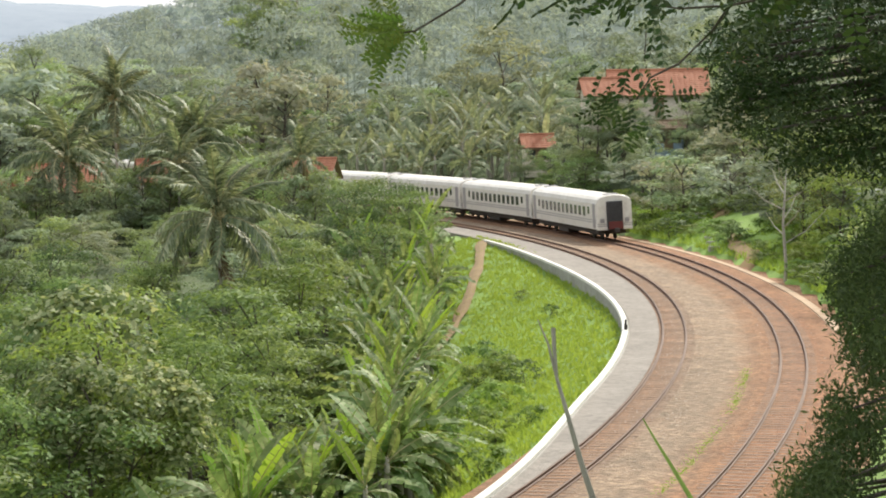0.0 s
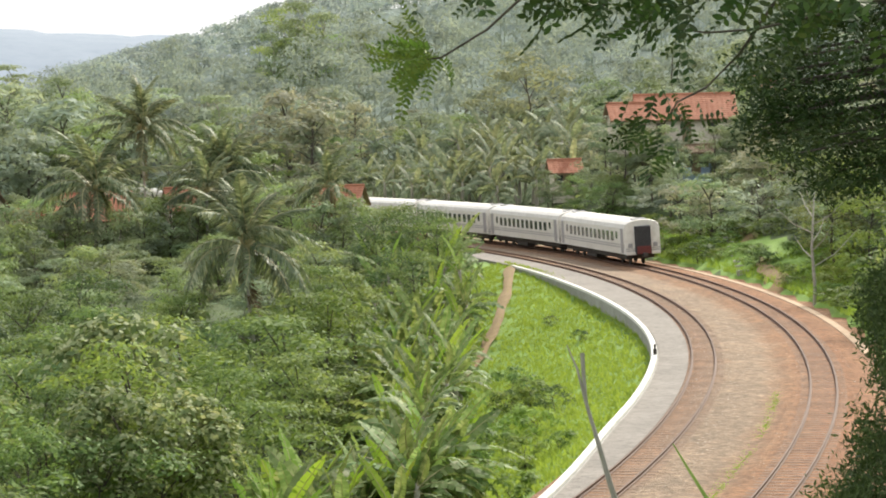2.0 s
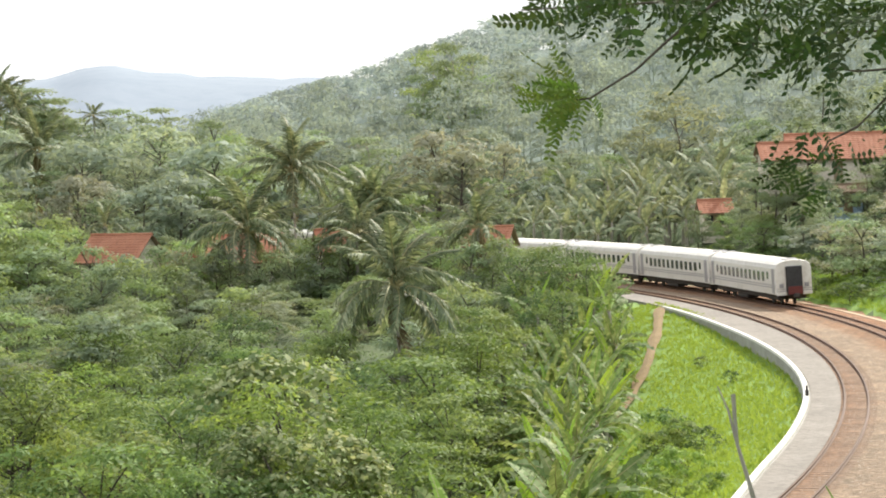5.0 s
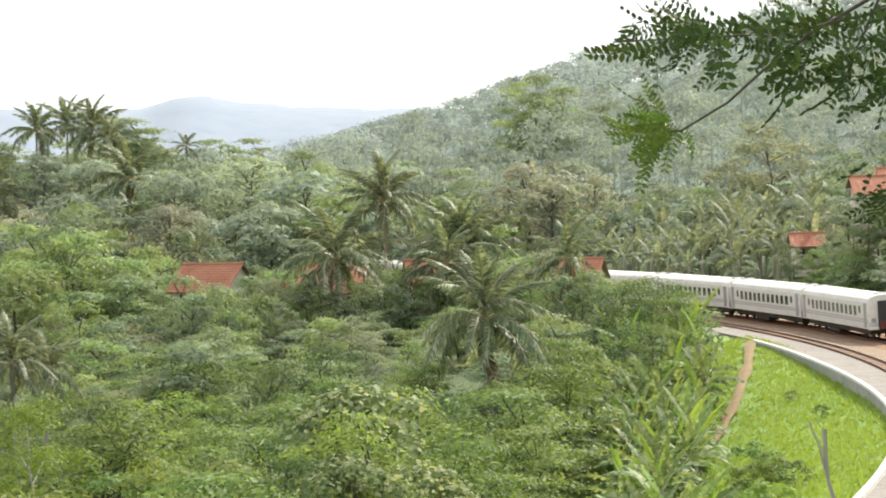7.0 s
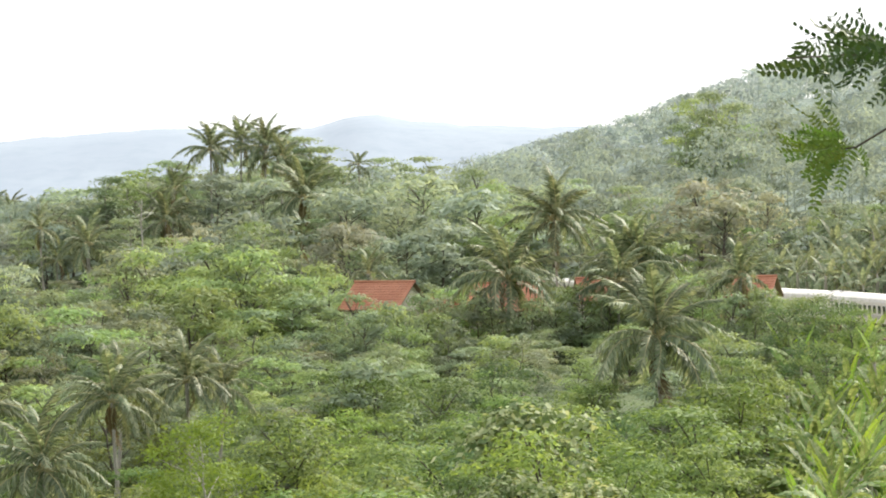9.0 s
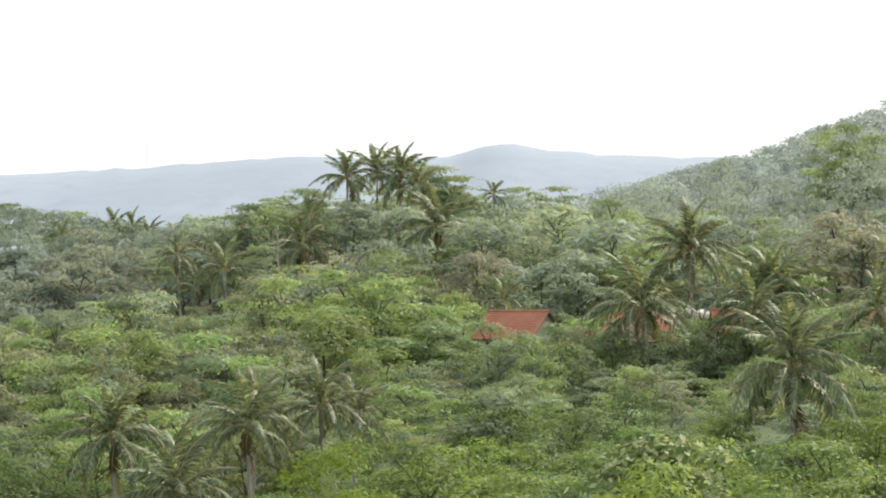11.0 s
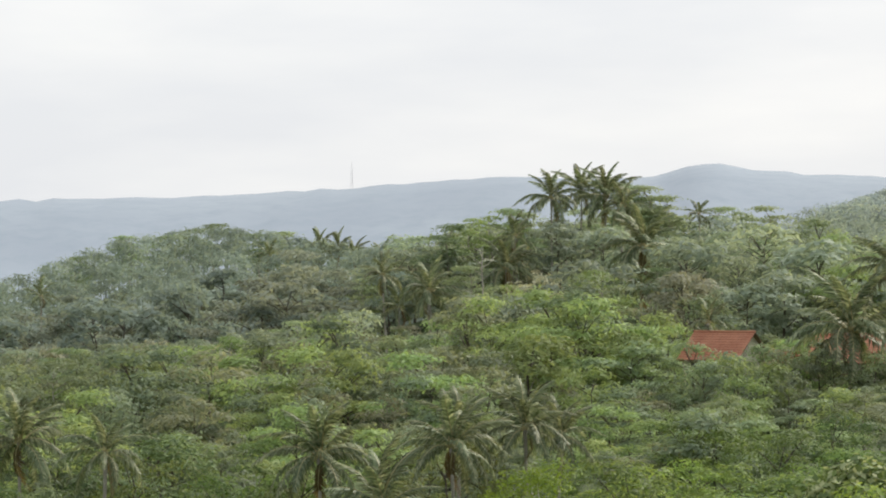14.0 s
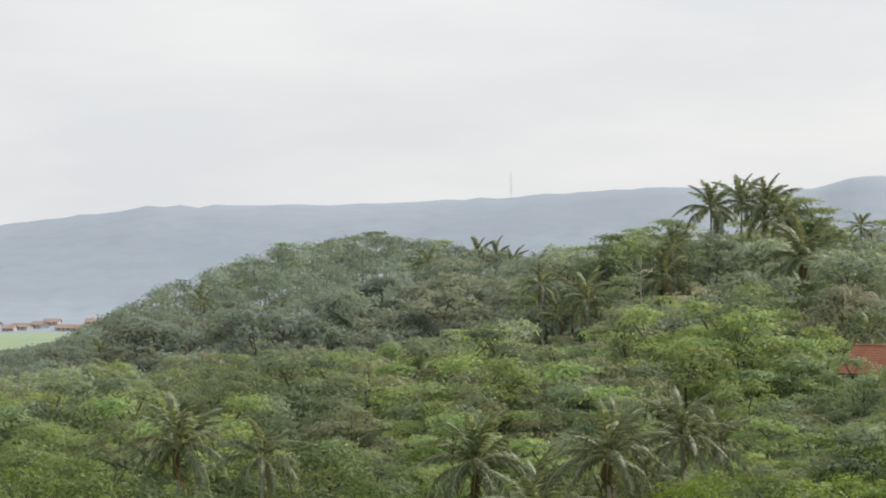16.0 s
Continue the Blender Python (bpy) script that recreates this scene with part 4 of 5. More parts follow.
def joined_woods(name, label, kinds, places):
    """Woods too thick to count: one mesh out of many trees."""
    V, F, S, T, mats, o = [], [], [], [], [], 0
    for x, y, z, h, turn, wide in places:
        drift = 0.5 + 0.9 * noise.noise(Vector((x * 0.045, y * 0.045, 3.1)))
        kind = kinds[int(min(max(drift + rng.uniform(-0.22, 0.22), 0.0), 0.999) * len(kinds))]
        base = {"p": 8.0, "s": 3.0}.get(kind[0], 10.0)
        c, sn, k, tone = math.cos(turn), math.sin(turn), h / base, rng.random()
        for me in TREE_KINDS[kind][1]:
            n = len(me.vertices)
            v = np.empty(n * 3)
            me.vertices.foreach_get("co", v)
            v = v.reshape(-1, 3) * (k * wide, k * wide, k)
            V.append(np.stack([v[:, 0] * c - v[:, 1] * sn + x, v[:, 0] * sn + v[:, 1] * c + y, v[:, 2] + z - 0.2], 1))
            m = me.materials[0]
            if m not in mats:
                mats.append(m)
            F.extend([tuple(i + o for i in p.vertices) for p in me.polygons])
            S.extend([mats.index(m)] * len(me.polygons))
            T.extend([tone] * len(me.polygons))
            o += n
    me = mesh_of(name, np.concatenate(V).tolist(), F, mats, S)
    me.attributes.new("tone", "FLOAT", "FACE").data.foreach_set("value", T)
    tagged(new(name, me), label, "woods", kind="stuff")


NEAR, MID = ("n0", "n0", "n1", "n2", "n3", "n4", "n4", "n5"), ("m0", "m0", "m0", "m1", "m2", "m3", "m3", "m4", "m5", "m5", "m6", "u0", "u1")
# mostly dark-leaved kinds, standing in for shadow over the valley's left
SHADOW_KINDS = ("n3", "n2", "n0", "n3", "n4")
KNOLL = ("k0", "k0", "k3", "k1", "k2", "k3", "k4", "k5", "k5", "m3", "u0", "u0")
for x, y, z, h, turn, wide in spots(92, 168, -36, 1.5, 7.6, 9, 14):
    plant_tree(rng.choice(NEAR if math.degrees(math.atan2(x, y)) > -19 else SHADOW_KINDS), x, y, z - 0.2, h, turn, wide, "valley trees")
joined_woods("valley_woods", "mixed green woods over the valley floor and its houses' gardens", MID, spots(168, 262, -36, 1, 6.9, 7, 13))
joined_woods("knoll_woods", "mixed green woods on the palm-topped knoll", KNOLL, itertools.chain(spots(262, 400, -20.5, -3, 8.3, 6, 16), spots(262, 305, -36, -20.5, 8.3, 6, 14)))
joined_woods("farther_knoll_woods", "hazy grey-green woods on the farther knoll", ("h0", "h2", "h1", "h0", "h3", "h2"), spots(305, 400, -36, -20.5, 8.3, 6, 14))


def bank_free(az, d, s, y):
    return s < 15.5 or (-2.6 < az < 2.6 and d < 296) or (3.6 < az < 7.0 and 222 < d < 262) or (1.4 < az < 3.2 and 240 < d < 262)


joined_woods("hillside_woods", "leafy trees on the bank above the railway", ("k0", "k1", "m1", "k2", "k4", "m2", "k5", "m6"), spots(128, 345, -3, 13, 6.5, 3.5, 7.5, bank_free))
for x, y, z, h, turn, wide in spots(116, 205, 7.6, 13, 5.6, 4, 8, lambda a, d, s, y: s < 15.0):
    plant_tree(rng.choice(NEAR), x, y, z - 0.2, h, turn, wide, "bank trees")
joined_woods("bank_scrub", "low green scrub along the foot of the bank", ("shrub", "shrub_lime", "shrub"), spots(120, 320, -2, 13, 3.4, 0.8, 1.9, lambda a, d, s, y: not 12.0 < s < 19))
joined_woods("slope_scrub", "low scrub below the grass slope", ("shrub", "shrub_lime", "shrub"), spots(72, 200, -8, 3, 3.3, 1.0, 2.3, lambda a, d, s, y: not -19 < s < -11.5))


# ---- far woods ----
def far_woods(name, label, d0, d1, az0, az1, gap, leaf, per, mat, seed, low=8, high=12.5, cap=ridge_cap):
    r = np.random.default_rng(seed)
    vs, fs, tones = [], [], []
    d = d0
    while d < d1:
        stepaz = math.degrees(gap / d)
        for az in np.arange(az0, az1, stepaz):
            a, dd = az + r.uniform(-0.5, 0.5) * stepaz, d + r.uniform(-0.5, 0.5) * gap
            x, y = at(a, dd)
            if -8 < float(offset(x, y)) < 14:
                continue
            z, h = float(land(x, y)), r.uniform(low, high) * (1.0 + 0.5 * noise.noise(Vector((x * 0.04, y * 0.04, 2.2))))
            h = min(h, max(3.0, EYE.z + dd * math.tan(radians(cap(a))) - z))
            w = h * r.uniform(0.42, 0.6)
            cs = []
            for k in range(6):
                q = r.uniform(0, 6.28)
                e = w * (0.85 - 0.09 * k)
                cs.append((x + math.cos(q) * e, y + math.sin(q) * e, z + h * (0.3 + 0.11 * k)))
            cs.append((x, y, z + h * 0.9))
            lv, lf = leaf_lumps(r, cs, [w * r.uniform(0.4, 0.66) for _ in cs], 0.42, per, leaf, True)
            join_into(vs, fs, lv, lf)
            tv, tf = tube([(x, y, z - 1), (x, y, z + h * 0.9)], [0.15, 0.05], 4)
            join_into(vs, fs, tv, tf)
            tones.extend([r.uniform(0, 1)] * (len(fs) - len(tones)))
        d += gap
    me = mesh_of(name, vs, fs, mat)
    me.attributes.new("tone", "FLOAT", "FACE").data.foreach_set("value", tones)
    ob = new(name, me)
    tagged(ob, label, "woods", kind="stuff")


# the haze over these woods is only in their leaf colours
far_woods("distant_woods", "hazy green woods on the farther knoll", 400, 560, -38, -9, 8.5, 0.27, 46, FAR_HAZED_LEAF, 5)
far_woods("distant_woods", "hazy woods covering the hillside behind the railway", 335, 470, -12, 13, 9.5, 0.27, 60, HILL_HAZED_LEAF, 6, 8, 14, hill_cap)
far_woods("distant_woods", "bluish hazy woods high on the hillside", 470, 700, -12, 13, 11.5, 0.34, 46, HILL_FAR_HAZED_LEAF, 8, 8, 13, hill_cap)
far_woods("distant_woods", "woods at the foot of the far ridge in haze-pale colours", 700, 1000, -38, -8, 17, 0.6, 22, FAR_HAZE_PALE, 7)


# ---- places on the ground by sight line ----
def on_land(az, el, d0=60.0, d1=600.0):
    d = d0
    while d < d1:
        x, y, z = crown_at(az, el, d)
        if z <= float(land(x, y)):
            return x, y, float(land(x, y))
        d += 0.5
    return put(az, d1)


# ---- path down the grass slope ----
def smooth_line(pts, n):
    out = []
    for i in range(n + 1):
        u = i / n * (len(pts) - 1)
        k = min(int(u), len(pts) - 2)
        out.append(pts[k].lerp(pts[k + 1], u - k))
    return out


PATH_SIGHTS = ((0.93, -3.62), (0.87, -4.12), (0.61, -4.94), (0.19, -5.75), (-0.37, -6.42), (-1.0, -6.95))
line = smooth_line([Vector(on_land(a, e)) for a, e in PATH_SIGHTS], 60)
pv, pf = [], []
for i, p in enumerate(line):
    d = (line[min(i + 1, 60)] - line[max(i - 1, 0)]).normalized()
    side = Vector((d.y, -d.x, 0)).normalized() * (0.4 + 0.07 * math.sin(i * 0.5) + 0.04 * math.sin(i * 0.9))
    for k in (-1, -0.5, 0, 0.5, 1):
        q = p + side * k
        pv.append((q.x, q.y, float(land(q.x, q.y)) + 0.3 - 0.1 * abs(k)))
    if i:
        o = (i - 1) * 5
        pf += [(o + j, o + j + 1, o + j + 6, o + j + 5) for j in range(4)]
tagged(new("footpath_2", mesh_of("footpath_2", pv, pf, DIRT, smooth=True)), "narrow trodden earth path down the grass slope", "path", kind="structure")


# ---- grass ----
def tufts(name, label, places, low, high, mat, seed):
    r = np.random.default_rng(seed)
    P = np.array(places)
    n = len(P)
    k = 3
    P = np.repeat(P, k, axis=0) + np.c_[r.normal(0, 0.12, (n * k, 2)), np.zeros(n * k)]
    a = r.uniform(0, 6.28, n * k)
    h, w = r.uniform(low, high, n * k), r.uniform(0.03, 0.07, n * k)
    t = np.stack([np.cos(a), np.sin(a), np.zeros(n * k)], 1)
    lean = r.normal(0, 0.45, (n * k, 2)) * h[:, None]
    tip = P + np.c_[lean, h]
    V = np.stack([P - t * w[:, None], P + t * w[:, None], tip], 1).reshape(-1, 3)
    me = mesh_of(name, V.tolist(), np.arange(3 * n * k).reshape(-1, 3).tolist(), mat)
    tagged(new(name, me), label, "grass", kind="stuff")


rng = random.Random(77)
spots_in, spots_mid, spots_out = [], [], []
for _ in range(26000):
    phi, s = radians(rng.uniform(-19, 13)), -rng.uniform(0.3, 15.5)
    p = rail_point(R_WALL + s, phi)
    if min((p.x - q.x) ** 2 + (p.y - q.y) ** 2 for q in line[::4]) > 1.1:
        spots_in.append((p.x, p.y, float(land(p.x, p.y))))
for _ in range(15000):
    phi, r = radians(rng.uniform(-19, -8)), rng.gauss(263.0, 1.0)
    if noise.noise(Vector((phi * 45, r * 0.9, 0))) + rng.uniform(-0.45, 0.45) > 0.12:
        p = rail_point(r, phi, -0.24)
        spots_mid.append(tuple(p))
for _ in range(9000):
    phi, s = radians(rng.uniform(-8, 26)), rng.uniform(11.6, 19)
    p = rail_point(R_WALL + s, phi)
    spots_out.append((p.x, p.y, float(land(p.x, p.y)) - 0.03))
tufts("slope_grass", "bright green grass covering the slope below the wall", spots_in, 0.1, 0.3, GRASS, 1)
tufts("track_weeds", "sparse green weeds in the gravel between the tracks", spots_mid, 0.02, 0.06, GRASS, 2)
tufts("bank_grass", "bright green grass along the foot of the bank", spots_out, 0.2, 0.5, GRASS, 3)

# loose stones on the beds
STONE, st_tree, st_b = shader("loose_stone", 0.95)
st_geo = st_tree.nodes.new("ShaderNodeNewGeometry")
st_tree.links.new(ramp_between(st_tree, st_geo.outputs["Random Per Island"], ((0.0, (0.2, 0.13, 0.09)), (0.5, (0.3, 0.23, 0.17)), (1.0, (0.52, 0.46, 0.39)))), st_b.inputs["Base Color"])
sr = np.random.default_rng(9)
sv, sf = [], []
for _ in range(24000):
    phi, r = radians(sr.uniform(-18, 8)), sr.uniform(258.8, 268.6)
    if abs(abs(r - R_ONE) - 0.565) < 0.09 or abs(abs(r - R_TWO) - 0.565) < 0.09:
        continue
    c = rail_point(r, phi, -0.165 if (abs(r - R_ONE) < 2.2 or abs(r - R_TWO) < 1.4) else -0.24)
    q = sr.uniform(0.03, 0.06) * (1.5 if sr.uniform() > 0.985 else 1)
    o = len(sv)
    sv += [tuple(c + Vector((sr.uniform(-1, 1) * 0.3 + dx, sr.uniform(-1, 1) * 0.3 + dy, dz)) * q) for dx, dy, dz in ((1, 0, 0), (0, 1, 0), (-1, 0, 0), (0, -1, 0), (0, 0, 0.45))]
    sf += [(o, o + 1, o + 4), (o + 1, o + 2, o + 4), (o + 2, o + 3, o + 4), (o + 3, o, o + 4)]
tagged(new("loose_ballast", mesh_of("loose_ballast", sv, sf, STONE)), "loose broken stones lying over the trackbeds", "stones", kind="stuff")

# ---- bananas ----
def banana_group(group, az0, az1, d0, d1, count, size, seed, test=None, blades=BLADES):
    r = random.Random(seed)
    k = 0
    while k < count:
        x, y, z = put(r.uniform(az0, az1), r.uniform(d0, d1))
        s = float(offset(x, y))
        if -1.5 < s < 14 or (test and not test(s)):
            k += 0.2
            continue
        plant_banana(x, y, z - 0.1, size * r.uniform(0.75, 1.2), r.random(), group, blades)
        k += 1


banana_group("bananas below the wall", -5.2, -0.4, 70, 82, 72, 1.08, 1, lambda s: s < -2.5)
banana_group("bananas below the wall", -10.6, -4.6, 74, 86, 24, 1.0, 2)
banana_group("bananas beside the railway", -2.4, -0.05, 140, 190, 62, 1.25, 3, lambda s: -24 < s < -5)
banana_group("bananas beside the railway", -2.2, -0.2, 118, 152, 36, 1.15, 4, lambda s: -24 < s < -11)
banana_group("bananas above the train", -2.6, 2.6, 252, 300, 95, 1.6, 5, lambda s: s > 14, GREYISH_BLADES)
banana_group("bananas above the train", 2.2, 9.8, 190, 262, 16, 1.2, 6, lambda s: s > 17, GREYISH_BLADES)
banana_group("bananas on the bank", 8.7, 11, 112, 150, 8, 0.9, 7, lambda s: s > 14)

# shrubs and small trees with a place of their own: sight line, distance, kind, height
for az, el, d, kind, h in ((-8.4, -4.35, 116, "pale", 8.5), (-10.3, -5.9, 104, "n0", 6.5), (-6.2, -5.6, 108, "n0", 6.5), (-10.9, -6.8, 96, "n2", 5.5), (-8.6, -6.1, 100, "pale", 5.5), (-7.2, -6.3, 104, "pale", 6.0),
                           (-16.3, -4.5, 116, "lime", 7.0), (-13.3, -6.0, 112, "n1", 7.0), (-11.6, -2.3, 205, "m6", 7.5), (-9.4, -2.6, 195, "m6", 7), (-15.4, 0.2, 285, "m6", 8.0),
                           (-18.9, -0.9, 262, "m3", 9), (-3.6, -2.6, 178, "m6", 7), (-2.2, -2.3, 190, "m2", 8), (-1.2, -2.0, 196, "n3", 6.5), (-2.9, -3.4, 158, "n0", 7.5)):
    x, y, z = crown_at(az, el, d)
    plant_tree(kind, x, y, z - h, h, az * 3.0, 1.1)
for az, el, kind, h in ((0.95, -6.9, "shrub", 2.2), (0.75, -7.2, "shrub", 1.6), (1.35, -7.0, "shrub", 1.8), (0.9, -7.2, "shrub_lime", 2.2), (1.5, -7.7, "shrub_lime", 2.2), (0.7, -7.9, "shrub_lime", 2.3),
                        (1.9, -7.1, "shrub", 1.5), (0.3, -8.0, "shrub", 1.8), (1.2, -8.5, "shrub_lime", 2.0), (0.3, -8.6, "shrub", 2.2), (2.0, -8.0, "shrub_lime", 1.3), (0.8, -9.3, "shrub_lime", 1.7),
                        (-0.3, -8.9, "shrub_lime", 2.3), (-0.4, -8.0, "shrub", 2.4), (2.6, -5.4, "shrub", 0.9), (1.9, -5.0, "shrub", 0.8)):
    x, y, z = on_land(az, el)
    plant_tree(kind, x, y, z - 0.1, h, az * 5.0, 1.15, "slope shrubs")


for az, el, d, kind, h in ((-13.2, -1.95, 226, "m1", 6.5), (-12.5, -2.0, 228, "m3", 6.5), (-11.9, -2.15, 227, "m6", 6), (-11.2, -2.2, 226, "m1", 6), (-10.7, -2.15, 229, "m2", 6), (-10.1, -2.1, 228, "m6", 6),
                           (-9.5, -2.2, 230, "m1", 6), (-8.8, -2.4, 228, "m6", 6), (-8.2, -2.1, 231, "m1", 6), (-7.4, -1.75, 238, "m2", 7), (-6.8, -1.85, 236, "m6", 7), (-6.1, -1.6, 240, "m1", 7),
                           (-5.5, -1.5, 236, "m6", 8), (-4.9, -1.75, 230, "m1", 7), (-4.2, -1.6, 228, "m3", 8), (-3.6, -1.85, 214, "m6", 7), (-3.35, -1.72, 213, "m1", 7), (-2.85, -1.85, 211, "m6", 7), (-2.6, -1.9, 214, "m2", 7),
                           (-13.9, -1.2, 240, "m2", 8), (-5.2, -1.0, 250, "m6", 9), (-3.9, -1.1, 246, "m0", 9), (-7.6, -1.0, 262, "m1", 9), (-8.4, -0.9, 262, "m2", 9),
                           (4.1, -0.35, 233, "m1", 5), (4.6, -0.75, 231, "m6", 4.5), (6.2, -0.55, 232, "m2", 5), (6.9, -0.2, 236, "m1", 6), (5.0, -1.15, 222, "m1", 4), (1.9, -1.15, 244, "m1", 4),
                           (4.35, -0.5, 229, "m2", 5), (4.9, -0.8, 226, "m1", 5), (5.9, -0.85, 226, "m1", 5), (6.4, -0.3, 231, "m2", 6), (6.7, 0.5, 238, "m2", 8), (7.3, 0.6, 240, "m1", 8), (4.0, 0.1, 238, "m1", 6.5), (5.2, -1.5, 216, "m6", 3.5), (5.7, -1.35, 218, "m1", 3.5), (2.6, -1.3, 242, "m6", 4), (2.95, -0.85, 245, "m2", 5), (3.4, -0.6, 240, "m1", 5.5)):
    x, y, z = crown_at(az, el, d)
    plant_tree(kind, x, y, z - h, h, az * 3.0, 1.15, "garden trees")


# broadleaf thicket between the bananas beside the railway
for i, (az, el, d, h) in enumerate(((-2.2, -1.95, 186, 6), (-1.7, -1.85, 188, 6), (-1.2, -1.85, 184, 6), (-0.75, -2.2, 178, 5), (-1.9, -2.9, 168, 5), (-1.4, -3.0, 164, 4.5))):
    x, y, z = crown_at(az, el, d)
    plant_tree(("n3", "n2", "n3", "n0")[i % 4], x, y, z - h, h, az * 9.0, 1.25, "trackside trees")


# taller garden trees that hide the house walls and the line beyond
for i, (az, el, d, h) in enumerate(((-12.7, -1.5, 222, 8), (-12.1, -1.78, 219, 8), (-11.5, -1.82, 221, 8), (-11.0, -1.6, 224, 8), (-10.4, -1.75, 222, 7.5), (-12.4, -2.0, 214, 8), (-11.7, -2.05, 213, 8), (-11.1, -2.0, 214, 8), (-9.7, -1.7, 224, 7.5), (-9.3, -1.85, 222, 7.5), (-8.5, -1.8, 223, 7.5),
                                    (-7.9, -1.6, 228, 7.5), (-7.2, -1.45, 232, 8), (-6.6, -1.7, 230, 7.5), (-6.2, -1.3, 236, 8.5), (-5.7, -1.2, 234, 8.5), (-5.2, -1.3, 228, 8.5), (-4.7, -1.25, 226, 8.5), (-4.3, -1.2, 222, 8.5),
                                    (-3.9, -1.25, 216, 8.5), (-3.5, -1.75, 206, 7.5), (-3.0, -1.8, 204, 7.5), (-2.55, -1.6, 206, 8), (-2.2, -1.9, 202, 7.5))):
    x, y, z = crown_at(az, el, d)
    plant_tree(("m1", "m2", "m6", "m1", "m4")[i % 5], x, y, z - h, h, az * 7.0, 1.2, "garden trees")

# tall emergent trees standing out of the woods
for az, el, d, kind, h, w in ((-3.95, 3.05, 430, "u0", 24, 0.75), (-4.6, 2.3, 430, "u0", 19, 0.8), (-3.2, 2.2, 425, "u1", 19, 0.8), (-14.1, 2.2, 350, "u0", 13, 1.2), (-18.6, 1.35, 318, "u0", 12, 1.3),
                              (-17.4, 1.5, 325, "u1", 11, 1.2), (-11.4, 1.6, 350, "m0", 11, 1.2), (-12.1, 1.65, 352, "u0", 11, 1.3), (-10.8, 1.65, 356, "u0", 11, 1.3), (-9.6, 1.4, 358, "m1", 11, 1.2), (-3.5, 2.75, 432, "u0", 22, 0.9), (-4.3, 2.85, 436, "u1", 22, 0.9), (-3.7, 1.8, 425, "u0", 17, 1.0), (-2.6, 2.3, 420, "u0", 18, 1.0), (-10.3, 1.1, 355, "m1", 10, 1.2), (-12.5, 1.3, 345, "m2", 10, 1.3),
                              (-24.2, 1.42, 480, "u0", 13, 1.3), (-26.2, 1.15, 470, "u0", 12, 1.3), (-27.45, 0.68, 460, "u0", 12, 1.2), (-22.5, 1.2, 480, "u0", 12, 1.3), (-25.3, 1.15, 474, "u0", 12, 1.3), (-24.7, 1.3, 476, "u0", 12, 1.2), (-13.7, 2.2, 352, "u0", 13, 1.3), (-13.3, 1.95, 350, "u0", 12, 1.2), (-23.1, 1.15, 470, "u0", 11, 1.3), (-16.9, 1.7, 328, "u0", 12, 1.2), (-14.4, 2.3, 352, "u0", 13, 1.1), (-18.0, 1.45, 322, "u1", 11, 1.2), (1.6, 1.75, 315, "m4", 15, 1.35), (0.6, 0.9, 318, "m4", 12, 1.3), (-0.6, 0.35, 310, "m2", 12, 1.1), (3.2, 1.2, 320, "m2", 13, 1.2), (5.0, 2.1, 330, "m2", 12, 1.3), (-1.8, 0.2, 312, "m2", 11, 1.2), (4.2, 1.0, 300, "m1", 9, 1.2), (6.6, 1.9, 310, "m1", 12, 1.2)):
    x, y, z = crown_at(az, el, d)
    plant_tree(kind, x, y, z - h, h, az * 2.0, w)


def bare_tree(az, el_top, d, h, seed, label):
    """A leafless pale tree."""
    r = random.Random(seed)
    x, y, z = crown_at(az, el_top, d)
    vs, fs = tube([(0, 0, -0.5), (0.1, 0, h * 0.3), (-0.05, 0.1, h * 0.6), (0.15, 0, h)], [0.13, 0.11, 0.085, 0.03], 6)
    t = thing("bare_tree", label, "tree", Matrix.Translation((x, y, z - h)))
    part("trunk", mesh_of("trunk", vs, fs, BARK_PALE, smooth=True), t)
    for i in range(8):
        u = 0.45 + 0.5 * i / 8
        a, q = i * 2.4 + r.uniform(-0.4, 0.4), h * r.uniform(0.22, 0.38)
        e = Vector((math.cos(a) * q, math.sin(a) * q, h * u + q * 0.7))
        bv, bf = tube([(0, 0, h * u), (e.x * 0.5, e.y * 0.5, h * u + q * 0.25), tuple(e)], [0.05, 0.032, 0.012], 5)
        part("limb", mesh_of("limb", bv, bf, BARK_PALE, smooth=True), t)


bare_tree(-17.75, 0.75, 272, 7, 1, "leafless pale tree among palms on the knoll")
bare_tree(8.2, -1.9, 150, 8.5, 2, "slim pale leafless tree on the bank")


